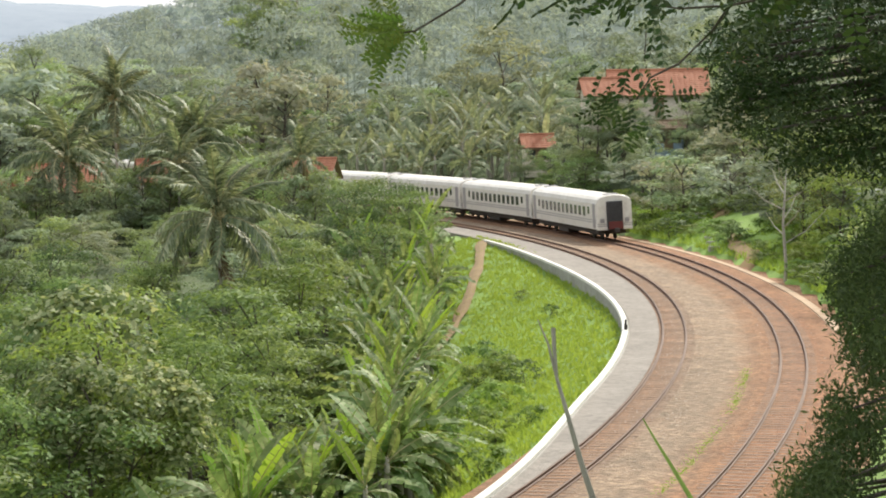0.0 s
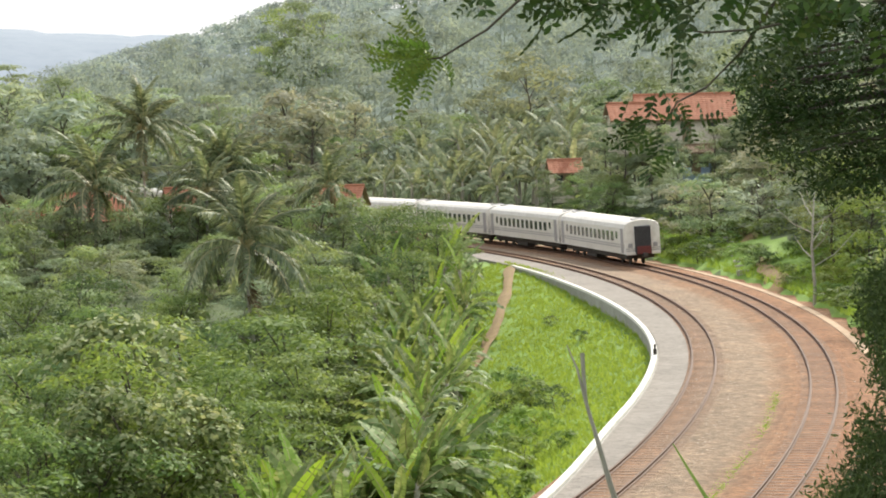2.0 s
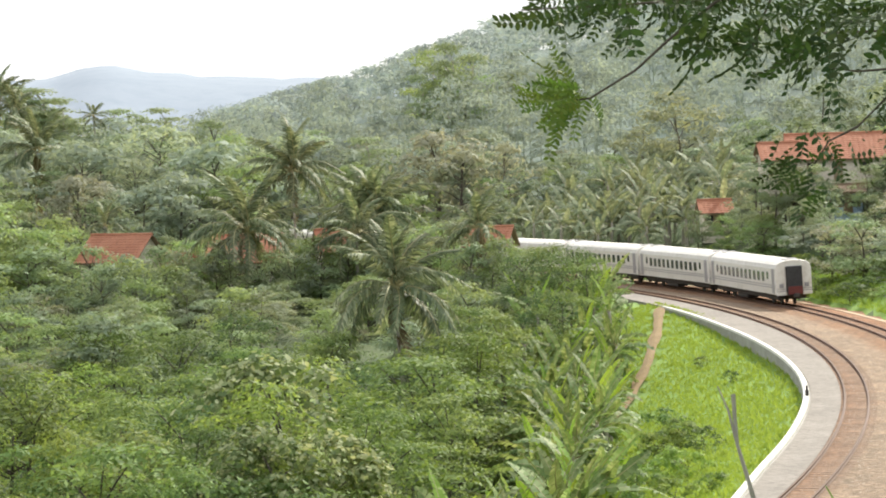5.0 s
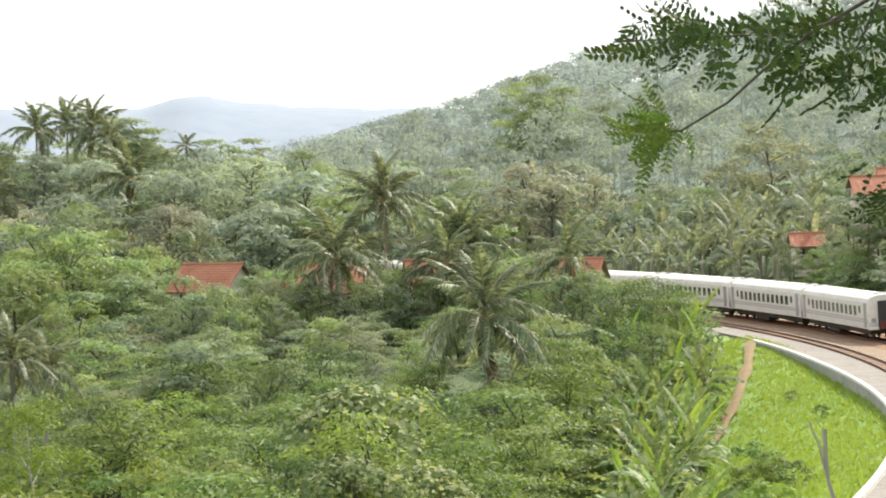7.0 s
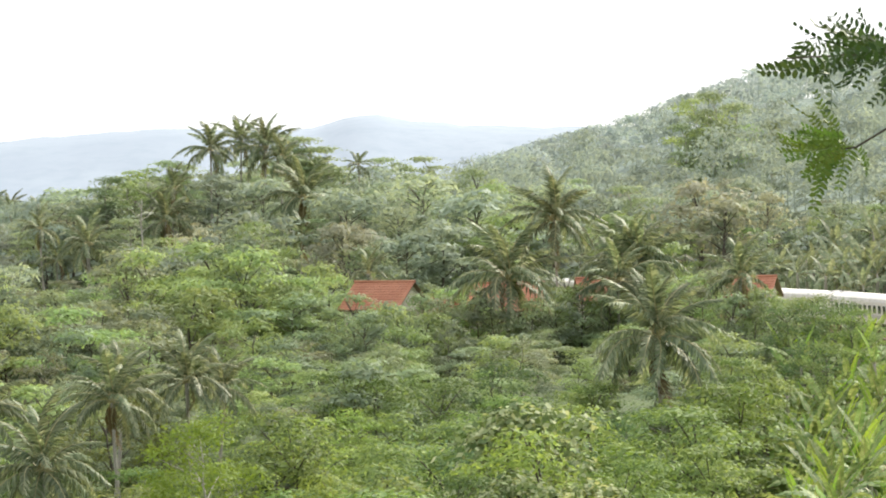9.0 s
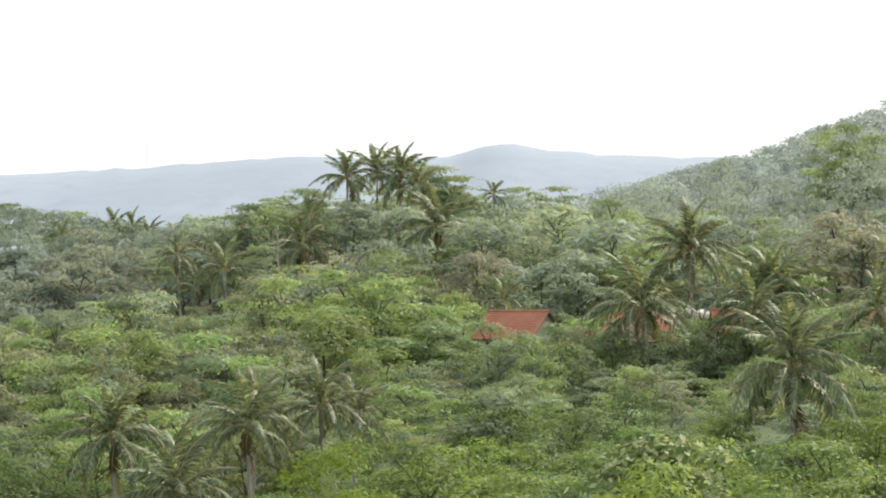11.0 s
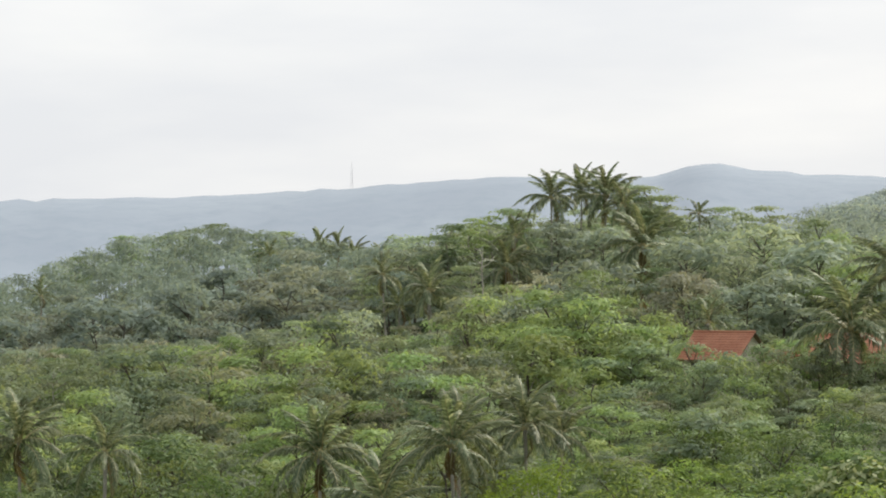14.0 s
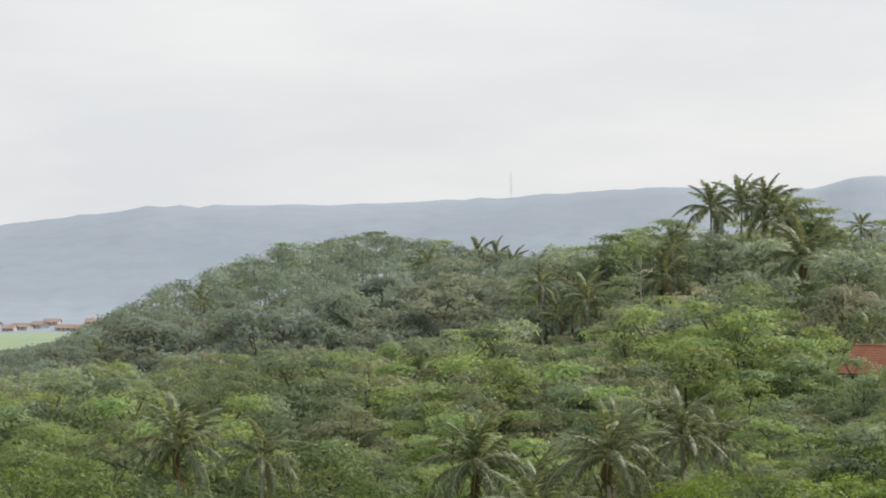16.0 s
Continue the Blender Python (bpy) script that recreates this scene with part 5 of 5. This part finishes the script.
# ---- houses ----
def gable_house(name, label, x, y, z, w, l, wall_h, roof_h, turn, wall_mat, roof_mat=None, over=0.5):
    """Gable house: ridge along its local x; eaves overhang; tiled courses on the roof."""
    h = thing(name, label, "house", Matrix.Translation((x, y, z)) @ Matrix.Rotation(turn, 4, "Z"))
    hw, hl = w / 2, l / 2
    t = 0.15
    bm = bmesh.new()
    box_into(bm, 0, -hl + t / 2, wall_h / 2 - 0.6, w, t, wall_h + 1.2)
    box_into(bm, 0, hl - t / 2, wall_h / 2 - 0.6, w, t, wall_h + 1.2)
    for sx in (-1, 1):
        box_into(bm, sx * (hw - t / 2), 0, wall_h / 2 - 0.6, t, l - 2 * t, wall_h + 1.2)
        xo = sx * (hw - t / 2)
        v = [bm.verts.new(p) for p in ((xo - t / 2, -hl, wall_h), (xo - t / 2, hl, wall_h), (xo - t / 2, 0, wall_h + roof_h),
                                       (xo + t / 2, -hl, wall_h), (xo + t / 2, hl, wall_h), (xo + t / 2, 0, wall_h + roof_h))]
        for f in ((0, 1, 2), (5, 4, 3), (0, 3, 4, 1), (1, 4, 5, 2), (2, 5, 3, 0)):
            bm.faces.new([v[i] for i in f])
    part("wall", bm_mesh("wall", bm, wall_mat), h)
    for sy in (-1, 1):
        run = math.hypot(hl + over, roof_h * (hl + over) / hl)
        slope = math.atan2(roof_h, hl)
        rows = max(3, int(run / 0.34))
        vs, fs = [], []
        cols = int((w + 2 * over) / 0.5)
        for i in range(rows):
            for j in range(cols):
                x0, x1 = -hw - over + j * (w + 2 * over) / cols, -hw - over + (j + 1) * (w + 2 * over) / cols
                u0, u1 = run * i / rows - 0.03, run * (i + 1) / rows
                o = len(vs)
                for u, lift in ((u0, 0.10), (u1, 0.045)):
                    for xx, arch in ((x0, 0.0), ((x0 + x1) / 2, 0.035), (x1, 0.0)):
                        d = run - u
                        yy, zz = d * math.cos(slope), wall_h + roof_h - d * math.sin(slope)
                        vs.append((xx, sy * yy, zz + lift + arch + 0.01 * math.sin(i * 7.3 + j * 3.1)))
                fs += [(o, o + 1, o + 4, o + 3), (o + 1, o + 2, o + 5, o + 4)]
                for b, c in ((o, o + 1), (o + 1, o + 2)):
                    k = len(vs)
                    vs += [(vs[b][0], vs[b][1], vs[b][2] - 0.07), (vs[c][0], vs[c][1], vs[c][2] - 0.07)]
                    fs.append((k, k + 1, c, b))
        e = (hl + over) * 1.0
        ze = wall_h + roof_h - e * math.tan(slope)
        slab = [(sx * (hw + over - 0.02), sy * yy, zz + dz) for sx in (-1, 1) for yy, zz in ((0.0, wall_h + roof_h), (e - 0.03, ze + 0.02)) for dz in (0.03, -0.05)]
        roof = part("roof", mesh_of("roof", slab, [(0, 2, 6, 4), (1, 5, 7, 3), (0, 1, 3, 2), (4, 6, 7, 5), (2, 3, 7, 6), (0, 4, 5, 1)], WOOD), h, "clay tile roof slope")
        tagged(part("roof_tiles", mesh_of("roof_tiles", vs, fs, roof_mat or ROOF_TILE), roof, "weathered clay tiles"), kind="stuff")
        bm = bmesh.new()
        box_into(bm, 0, 0, 0, w + 2 * over, 0.06, 0.16, 0, 0.01)
        part("fascia", bm_mesh("fascia", bm, WOOD), roof, "", Matrix.Translation((0, sy * ((hl + over) - 0.05), wall_h + roof_h - run * math.sin(slope) - 0.04)))
    vs, fs = tube([(-hw - over, 0, wall_h + roof_h + 0.1), (0, 0, wall_h + roof_h + 0.08), (hw + over, 0, wall_h + roof_h + 0.1)], [0.14] * 3, 6)
    part("ridge", mesh_of("ridge", vs, fs, roof_mat or ROOF_TILE), h)
    for sx in (-1, 1):
        for k, wx in enumerate((-w * 0.28, w * 0.28)):
            bm = bmesh.new()
            box_into(bm, 0, 0, 0, 0.95, 0.08, 1.15, 0, 0.01)
            win = part("window", bm_mesh("window", bm, WOOD), h, "dark wooden window frame", Matrix.Translation((wx, sx * (hl + 0.01), wall_h * 0.55)))
            bm = bmesh.new()
            box_into(bm, 0, 0, 0, 0.75, 0.05, 0.95)
            part("pane", bm_mesh("pane", bm, GLASS), win, "", Matrix.Translation((0, sx * 0.03, 0)))
        bm = bmesh.new()
        box_into(bm, 0, 0, 0, 0.9, 0.08, 2.0, 0, 0.02)
        part("door", bm_mesh("door", bm, WOOD), h, "", Matrix.Translation((0, sx * (hl + 0.01), 1.0)))
    return h


def house_on(name, label, az, el_ridge, d, w, l, wall_h, roof_h, turn, mat, roof_mat=None):
    x, y, z = crown_at(az, el_ridge, d)
    gable_house(name, label, x, y, z - wall_h - roof_h, w, l, wall_h, roof_h, radians(turn - az), mat, roof_mat)


house_on("house", "village house with long red clay tile roof above the railway", 5.2, 0.5, 240, 9.2, 7.0, 2.5, 2.2, 4, PLASTER)
house_on("house_wing", "low house wing with weathered tile roof", 3.85, 0.32, 238, 3.4, 4.4, 2.6, 1.4, 10, PLASTER)
house_on("house", "low blue-walled house with dark wooden roof on the bank", 5.5, -0.72, 231, 2.6, 2.6, 2.2, 0.5, -6, PLASTER_BLUE, WOOD)
house_on("shed", "small shed with red tile roof on the bank", 2.3, -1.0, 250, 2.7, 3.0, 2.2, 1.0, 8, PLASTER)
house_on("house", "house with red roof half hidden by trees", 1.1, -0.22, 305, 3.4, 4.0, 2.6, 1.8, 60, PLASTER)
house_on("house", "small house with orange roof high on the bank", 7.2, 0.95, 285, 2.8, 4.0, 3.0, 1.6, 20, PLASTER)
house_on("house", "red-roofed house with pale gable in the valley", -11.95, -1.42, 236, 6.4, 5.0, 2.6, 2.2, -36, PLASTER)
house_on("shed", "low shed with orange tile roof beside the house", -10.55, -1.85, 238, 2.4, 3.0, 2.2, 1.2, -8, PLASTER)
house_on("house", "weathered red-roofed house behind a palm", -9.0, -1.52, 240, 6.6, 6.4, 2.8, 2.3, -6, PLASTER)
house_on("house", "red-roofed house among palms in the valley", -6.7, -1.45, 250, 4.8, 5.0, 2.8, 2.0, 10, PLASTER)
house_on("house", "red-roofed house near the railway in the woods", -3.1, -1.5, 222, 3.6, 3.6, 2.8, 1.4, -15, PLASTER)
vr = random.Random(3)
for i in range(9):
    az = -33.2 + 0.33 * i + vr.uniform(-0.08, 0.08)
    x, y, z = put(az, 1640 + vr.uniform(-40, 60))
    gable_house("village_house", "distant village house with orange tile roof", x, y, z, vr.uniform(8, 14), 8, 2.0, 2.0, vr.uniform(-0.4, 0.4), PLASTER_HAZED, ROOF_HAZED)["group"] = "distant village"
x, y, z = crown_at(-32.12, -2.72, 215)
gable_house("hut", "hut with pale roof among the trees", x, y, z - 3.8, 1.2, 2.0, 2.8, 0.9, 0.5, WHITEWASH, WHITEWASH, 0.2)
for az, el, d, h in ((-32.35, -2.95, 205, 6), (-31.95, -3.0, 207, 6), (-31.6, -2.7, 208, 6), (-32.7, -2.8, 208, 6), (-32.15, -3.05, 203, 6)):
    x, y, z = crown_at(az, el, d)
    plant_tree("m1", x, y, z - h, h, az * 5.0, 1.2, "garden trees")

# bushes that crowd the house above the railway
for i, (az, el, d, h) in enumerate(((3.3, 0.1, 233, 5), (3.75, -0.15, 230, 5), (4.2, 0.0, 231, 5.5), (4.65, -0.12, 230, 5), (5.05, -0.2, 228, 4.5), (5.9, -0.15, 229, 5), (6.3, -0.05, 231, 6), (6.7, 0.2, 233, 6.5),
                                    (2.0, -1.3, 243, 3.5), (2.6, -1.25, 243, 3.5), (4.4, -1.0, 220, 4), (6.1, -0.9, 221, 4), (6.8, -1.0, 218, 4.5))):
    x, y, z = crown_at(az, el, d)
    plant_tree(("m2", "m1", "m4", "m0")[i % 4], x, y, z - h, h, az * 11.0, 1.15, "garden trees")

# stair path up the bank behind the train
for i in range(14):
    bm = bmesh.new()
    box_into(bm, 0, 0, -0.2, 1.0, 0.5, 0.5, 0, 0.03)
    x, y, z = put(6.55 - 0.045 * i, 176 + 3.2 * i)
    ob = tagged(new("stone_step", bm_mesh("stone_step", bm, WALL_STONE)), "worn grey stone step on the bank", "step", "steps up the bank")
    ob.matrix_basis = Matrix.Translation((x, y, z + 0.12))

# worn earth track up the bank
bank_line = smooth_line([Vector(put(a, d)) for a, d in ((7.25, 158), (7.35, 166), (7.0, 178), (6.75, 192), (6.6, 206))], 40)
pv, pf = [], []
for i, p in enumerate(bank_line):
    d = (bank_line[min(i + 1, 40)] - bank_line[max(i - 1, 0)]).normalized()
    side = Vector((d.y, -d.x, 0)).normalized() * (0.7 + 0.15 * math.sin(i * 1.3))
    for k in (-1, 0, 1):
        q = p + side * k
        pv.append((q.x, q.y, float(land(q.x, q.y)) + 0.3 - 0.12 * abs(k)))
    if i:
        o = (i - 1) * 3
        pf += [(o + j, o + j + 1, o + j + 4, o + j + 3) for j in range(2)]
tagged(new("footpath_3", mesh_of("footpath_3", pv, pf, DIRT, smooth=True)), "worn red-brown earth track up the bank", "path", kind="structure")

# logs below the bananas
for k, (az, el, ln, rt) in enumerate(((-0.62, -5.2, 1.5, 0.2), (-0.3, -5.12, 1.9, -0.1), (-0.45, -5.3, 1.6, 0.05))):
    x, y, z = on_land(az, el)
    vs, fs = tube([(-ln / 2, 0, 0), (0, 0.03, 0.02), (ln / 2, 0, 0)], [0.2, 0.19, 0.17], 9)
    ob = tagged(new("log", mesh_of("log", vs + [], fs + [tuple(range(9))[::-1]], BARK_PALE if k else WOOD, smooth=False)), "cut log lying in the grass below banana plants", "log", "logs")
    ob.matrix_basis = Matrix.Translation((x, y, z + 0.18 + 0.15 * (k == 1))) @ Matrix.Rotation(rt, 4, "Z")

# white kilometre stone beside the outer track, and the mast on the ridge
bm = bmesh.new()
box_into(bm, 0, 0, 0.3, 0.3, 0.3, 0.9, 0, 0.04)
x, y, z = on_land(2.82, -3.1)
ob = tagged(new("kilometre_stone", bm_mesh("kilometre_stone", bm, WHITEWASH)), "small white kilometre stone beside the track", "marker")
ob.matrix_basis = Matrix.Translation((x, y, z))
x, y, z = put(-20.85, 2440)
mast = thing("radio_mast", "slim lattice radio mast on the distant ridge", "mast", Matrix.Translation((x, y, z)))
for dx, dy in ((-1, -1), (1, -1), (0, 1.2)):
    vs, fs = tube([(dx * 1.2, dy * 1.2, -2), (dx * 0.4, dy * 0.4, 26)], [0.12, 0.05], 4)
    part("leg", mesh_of("leg", vs, fs, STEEL), mast)
for i in range(6):
    q = 1.2 - 0.8 * i / 8
    vs, fs = tube([(-q, -q, 4 * i), (q, -q, 4 * i + 2), (0, 1.2 * q, 4 * i + 4), (-q, -q, 4 * i + 4)], [0.07] * 4, 4)
    part("brace", mesh_of("brace", vs, fs, STEEL), mast)


# ---- foreground: the tree that leans in over the viewpoint ----
def spray_mesh(seed, pairs, leaflet, mat, droop=0.25, twin=True):
    """A feather leaf: a stalk with paired oval leaflets; local x runs out."""
    r = random.Random(seed)
    length = pairs * leaflet * 0.62
    pts = [(length * u, 0, -droop * length * u * u) for u in (0, 0.33, 0.66, 1)]
    vs, fs = tube(pts, [0.0022, 0.0018, 0.0014, 0.0008], 4)
    for i in range(pairs):
        u = 0.12 + 0.88 * i / max(1, pairs - 1)
        p = Vector((length * u, 0, -droop * length * u * u))
        for side in (-1, 1):
            d = Vector((0.42 + r.uniform(-0.12, 0.12), side, r.uniform(-0.45, 0.1))).normalized()
            w = Vector((1, -side * 0.35, r.uniform(-0.3, 0.3))).normalized()
            ll = leaflet * r.uniform(0.8, 1.1) * (1 - 0.35 * abs(u - 0.45))
            o = len(vs)
            for t, g in ((0, 0.02), (0.25, 0.2), (0.55, 0.25), (0.85, 0.14), (1, 0.01)):
                c = p + d * ll * t + Vector((0, 0, -0.12 * ll * t * t))
                vs += [tuple(c - w * ll * g), tuple(c + w * ll * g)]
            fs += [(o + 2 * k, o + 2 * k + 1, o + 2 * k + 3, o + 2 * k + 2) for k in range(4)]
    return mesh_of("leaf_spray", vs, fs, mat)


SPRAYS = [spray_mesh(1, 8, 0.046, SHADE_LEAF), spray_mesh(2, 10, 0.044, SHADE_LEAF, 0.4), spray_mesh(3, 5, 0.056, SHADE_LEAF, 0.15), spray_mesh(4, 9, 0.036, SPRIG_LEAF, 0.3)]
BRANCH_BARK = rough_surface("twig_bark", 6, 40, (0.05, 0.04, 0.03), (0.09, 0.075, 0.055), (0.13, 0.11, 0.09), 0.9, 0.5, 0.004)
NEAR_D = 9.0
hang = thing("overhanging_tree", "tree with fine feathery leaves leaning over the viewpoint", "tree")
hx, hy = at(24, 11)
vs, fs = tube([(hx, hy, float(land(hx, hy)) - 0.5), (hx - 0.1, hy, 9.5), (hx - 0.4, hy - 0.1, 12.0), (hx - 0.9, hy - 0.4, 13.6)], [0.2, 0.16, 0.12, 0.08], 8)
part("trunk", mesh_of("trunk", vs, fs, BRANCH_BARK, smooth=True), hang)
fork = Vector((hx - 0.9, hy - 0.4, 13.6))


def sight(az, el, d=NEAR_D):
    return Vector(crown_at(az, el, d))


def limb(points, r0, r1):
    n = len(points)
    vs, fs = tube([tuple(p) for p in points], [r0 + (r1 - r0) * i / (n - 1) for i in range(n)], 6)
    part("branch", mesh_of("branch", vs, fs, BRANCH_BARK, smooth=True), hang)


limb([fork, sight(13, 4.6), sight(10.5, 4.0), sight(8.14, 3.2), sight(7.37, 2.61), sight(6.54, 1.44), sight(5.73, 0.66), sight(5.05, 0.34), sight(4.7, -0.2)], 0.011, 0.003)
limb([fork, sight(12, 5.6), sight(7, 5.3), sight(4.2, 4.7), sight(2.45, 3.73), sight(1.34, 2.9), sight(0.51, 2.18), sight(-0.6, 1.54), sight(-1.0, 1.5)], 0.011, 0.003)
limb([sight(10.5, 4.0), sight(8.15, 3.24), sight(6.58, 2.91), sight(4.98, 2.9)], 0.007, 0.003)
limb([sight(11.5, 3.0), sight(8.12, 2.25), sight(6.96, 2.02), sight(5.76, 1.97), sight(5.0, 2.1)], 0.007, 0.003)
limb([sight(7.0, 5.3), sight(4.0, 4.2), sight(2.0, 3.8), sight(0.0, 3.75), sight(-2.2, 3.7)], 0.008, 0.003)
limb([sight(4.2, 4.7), sight(3.6, 3.4), sight(3.3, 2.6)], 0.006, 0.003)
fr = random.Random(21)


def leafy(az, el, ra, re, n, kinds=(0, 1, 2), size=1.0, out=180, depth=0.9):
    """Leaf sprays spread round a sight line, pointing to a side (degrees in the view plane)."""
    for _ in range(int(n * 1.5)):
        p = sight(az + fr.gauss(0, ra), el + fr.gauss(0, re), NEAR_D + fr.uniform(-depth, depth))
        a = radians(out + fr.gauss(0, 38))
        m = (Matrix.Translation(p) @ Matrix.Rotation(-radians(az), 4, "Z") @ Matrix.Rotation(-a, 4, "Y") @ Matrix.Rotation(fr.gauss(0, 0.5), 4, "Z")
             @ Matrix.Rotation(fr.gauss(0.5, 0.7), 4, "X") @ Matrix.Scale(size * fr.uniform(0.68, 1.0), 4))
        part("leaf_spray", SPRAYS[fr.choice(kinds)], hang, "", m)


leafy(-0.7, 3.9, 0.6, 0.2, 16, out=215)
leafy(0.7, 3.85, 0.7, 0.22, 18, out=230)
leafy(2.2, 3.7, 0.7, 0.28, 18, out=215)
leafy(3.5, 3.1, 0.6, 0.3, 18, out=215)
leafy(4.9, 2.75, 0.5, 0.28, 16, out=220)
leafy(4.0, 4.0, 1.2, 0.25, 22, out=215)
leafy(6.4, 3.5, 1.0, 0.4, 26, out=220)
leafy(8.4, 3.3, 0.9, 0.5, 30, out=230)
leafy(9.2, 2.6, 0.7, 0.5, 18, out=230)
leafy(-0.95, 1.85, 0.16, 0.12, 13, (3,), 1.0, 200)
leafy(-1.2, 1.6, 0.2, 0.1, 9, (3,), 1.0, 212)
leafy(-0.85, 1.6, 0.14, 0.1, 6, (3,), 0.8, 250)
leafy(4.5, 0.2, 0.45, 0.25, 9, (2, 0), 0.75, 250)
leafy(4.6, -0.8, 0.22, 0.35, 5, (2,), 0.7, 270)
leafy(5.4, 0.0, 0.35, 0.2, 4, (2,), 0.75, 270)

# dark leafy boughs farther right, and the drooping plumes below them
bough = thing("shade_tree", "dark dense tree standing on the near bank", "tree")
bx, by = at(13.5, 27)
bz = float(land(bx, by))
vs, fs = tube([(bx, by, bz - 0.5), (bx, by, bz + 4), (bx - 0.3, by, bz + 8), (bx - 0.6, by, bz + 12)], [0.3, 0.24, 0.18, 0.08], 8)
part("trunk", mesh_of("trunk", vs, fs, BARK, smooth=True), bough)
brng = np.random.default_rng(31)


def clump_part(name, sights, d, spread, per, leaf, mat, up, label=""):
    cs = [tuple(sight(a, e, d + brng.uniform(-1.5, 1.5))) for a, e in sights]
    for c in cs[::3]:
        tv, tf = tube([(bx - 0.4, by, min(max(c[2], bz + 2), bz + 11)), tuple((Vector(c) + Vector((bx, by, c[2] + 0.4))) * 0.5), c], [0.05, 0.03, 0.01], 5)
        part("limb", mesh_of("limb", tv, tf, BARK), bough)
    v, f = leaf_cloud(brng, cs, spread, per, leaf, up, 2.0)
    part(name, mesh_of(name, v, f, mat), bough, label)


top = []
for _ in range(190):
    a = brng.uniform(6.9, 12.5)
    low = -0.4 - min(1.5, (a - 6.9) * 0.8)
    hi = 0.35 + (a - 6.4) * 1.4
    top.append((a, brng.uniform(low, min(hi, 5.0))))
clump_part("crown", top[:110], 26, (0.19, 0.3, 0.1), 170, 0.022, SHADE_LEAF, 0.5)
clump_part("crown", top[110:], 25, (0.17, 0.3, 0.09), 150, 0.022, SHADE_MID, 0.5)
plume = []
for _ in range(90):
    e = brng.uniform(-10.5, -3.4)
    edge = 9.55 + 0.3 * math.sin(e * 1.7) + max(0.0, e + 5.2) * 0.5 if e > -7.5 else 9.5 - (-7.5 - e) * 0.5
    plume.append((edge + abs(brng.normal(0.15, 0.7)), e))
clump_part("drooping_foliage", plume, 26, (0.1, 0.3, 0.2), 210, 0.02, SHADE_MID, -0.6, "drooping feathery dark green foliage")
# out-of-view upper crown, added to keep the sun off the lower boughs
sun_block_c = []
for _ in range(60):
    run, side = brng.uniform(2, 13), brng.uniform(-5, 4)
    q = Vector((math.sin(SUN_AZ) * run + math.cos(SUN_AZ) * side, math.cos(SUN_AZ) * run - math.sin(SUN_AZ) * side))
    sun_block_c.append((bx + q.x, by + q.y, max(15.6, 12.5 + run * 0.78 + brng.uniform(-3.5, 2.0))))
v, f = leaf_lumps(brng, sun_block_c, [brng.uniform(0.9, 1.5) for _ in sun_block_c], 0.5, 110, 0.1)
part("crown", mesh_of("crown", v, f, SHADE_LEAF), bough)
for c in sun_block_c[::9]:
    tv, tf = tube([(bx - 0.5, by, bz + 10.5), tuple((Vector(c) + Vector((bx, by, bz + 12))) * 0.5), c], [0.07, 0.045, 0.015], 5)
    part("limb", mesh_of("limb", tv, tf, BARK), bough)

# dry stalk and a grass blade close to the viewpoint
vs, fs = tube([tuple(sight(a, e, 8)) for a, e in ((2.27, -5.45), (2.5, -6.0), (2.72, -6.9), (2.95, -7.7), (3.25, -8.8), (3.6, -9.9), (3.9, -11.5), (4.2, -15), (4.4, -20))], [0.002, 0.004, 0.006, 0.008, 0.010, 0.012, 0.013, 0.014, 0.015], 6)
stalk = tagged(new("dry_stalk", mesh_of("dry_stalk", vs, fs, BARK_PALE, smooth=True)), "dry grey forked stalk rising from the near bank", "stalk")
vs, fs = tube([tuple(sight(a, e, 8)) for a, e in ((2.64, -5.65), (2.66, -6.2), (2.72, -6.9))], [0.008, 0.007, 0.005], 6)
part("fork", mesh_of("fork", vs, fs, BARK_PALE), stalk)
gv = []
for i, (a, e) in enumerate(((4.78, -7.85), (5.1, -8.4), (5.5, -9.05), (5.95, -9.8), (6.4, -11.2), (6.8, -14), (7.0, -18))):
    c = sight(a, e, 7)
    w = 0.002 + 0.0022 * i
    gv += [(c.x - w, c.y, c.z), (c.x, c.y + w * 0.4, c.z - w * 0.5), (c.x + w, c.y, c.z)]
gf = []
for i in range(6):
    gf += [(3 * i, 3 * i + 1, 3 * i + 4, 3 * i + 3), (3 * i + 1, 3 * i + 2, 3 * i + 5, 3 * i + 4)]
tagged(new("grass_blade", mesh_of("grass_blade", gv, gf, LEAF)), "single long green grass blade on the near bank", "grass blade")
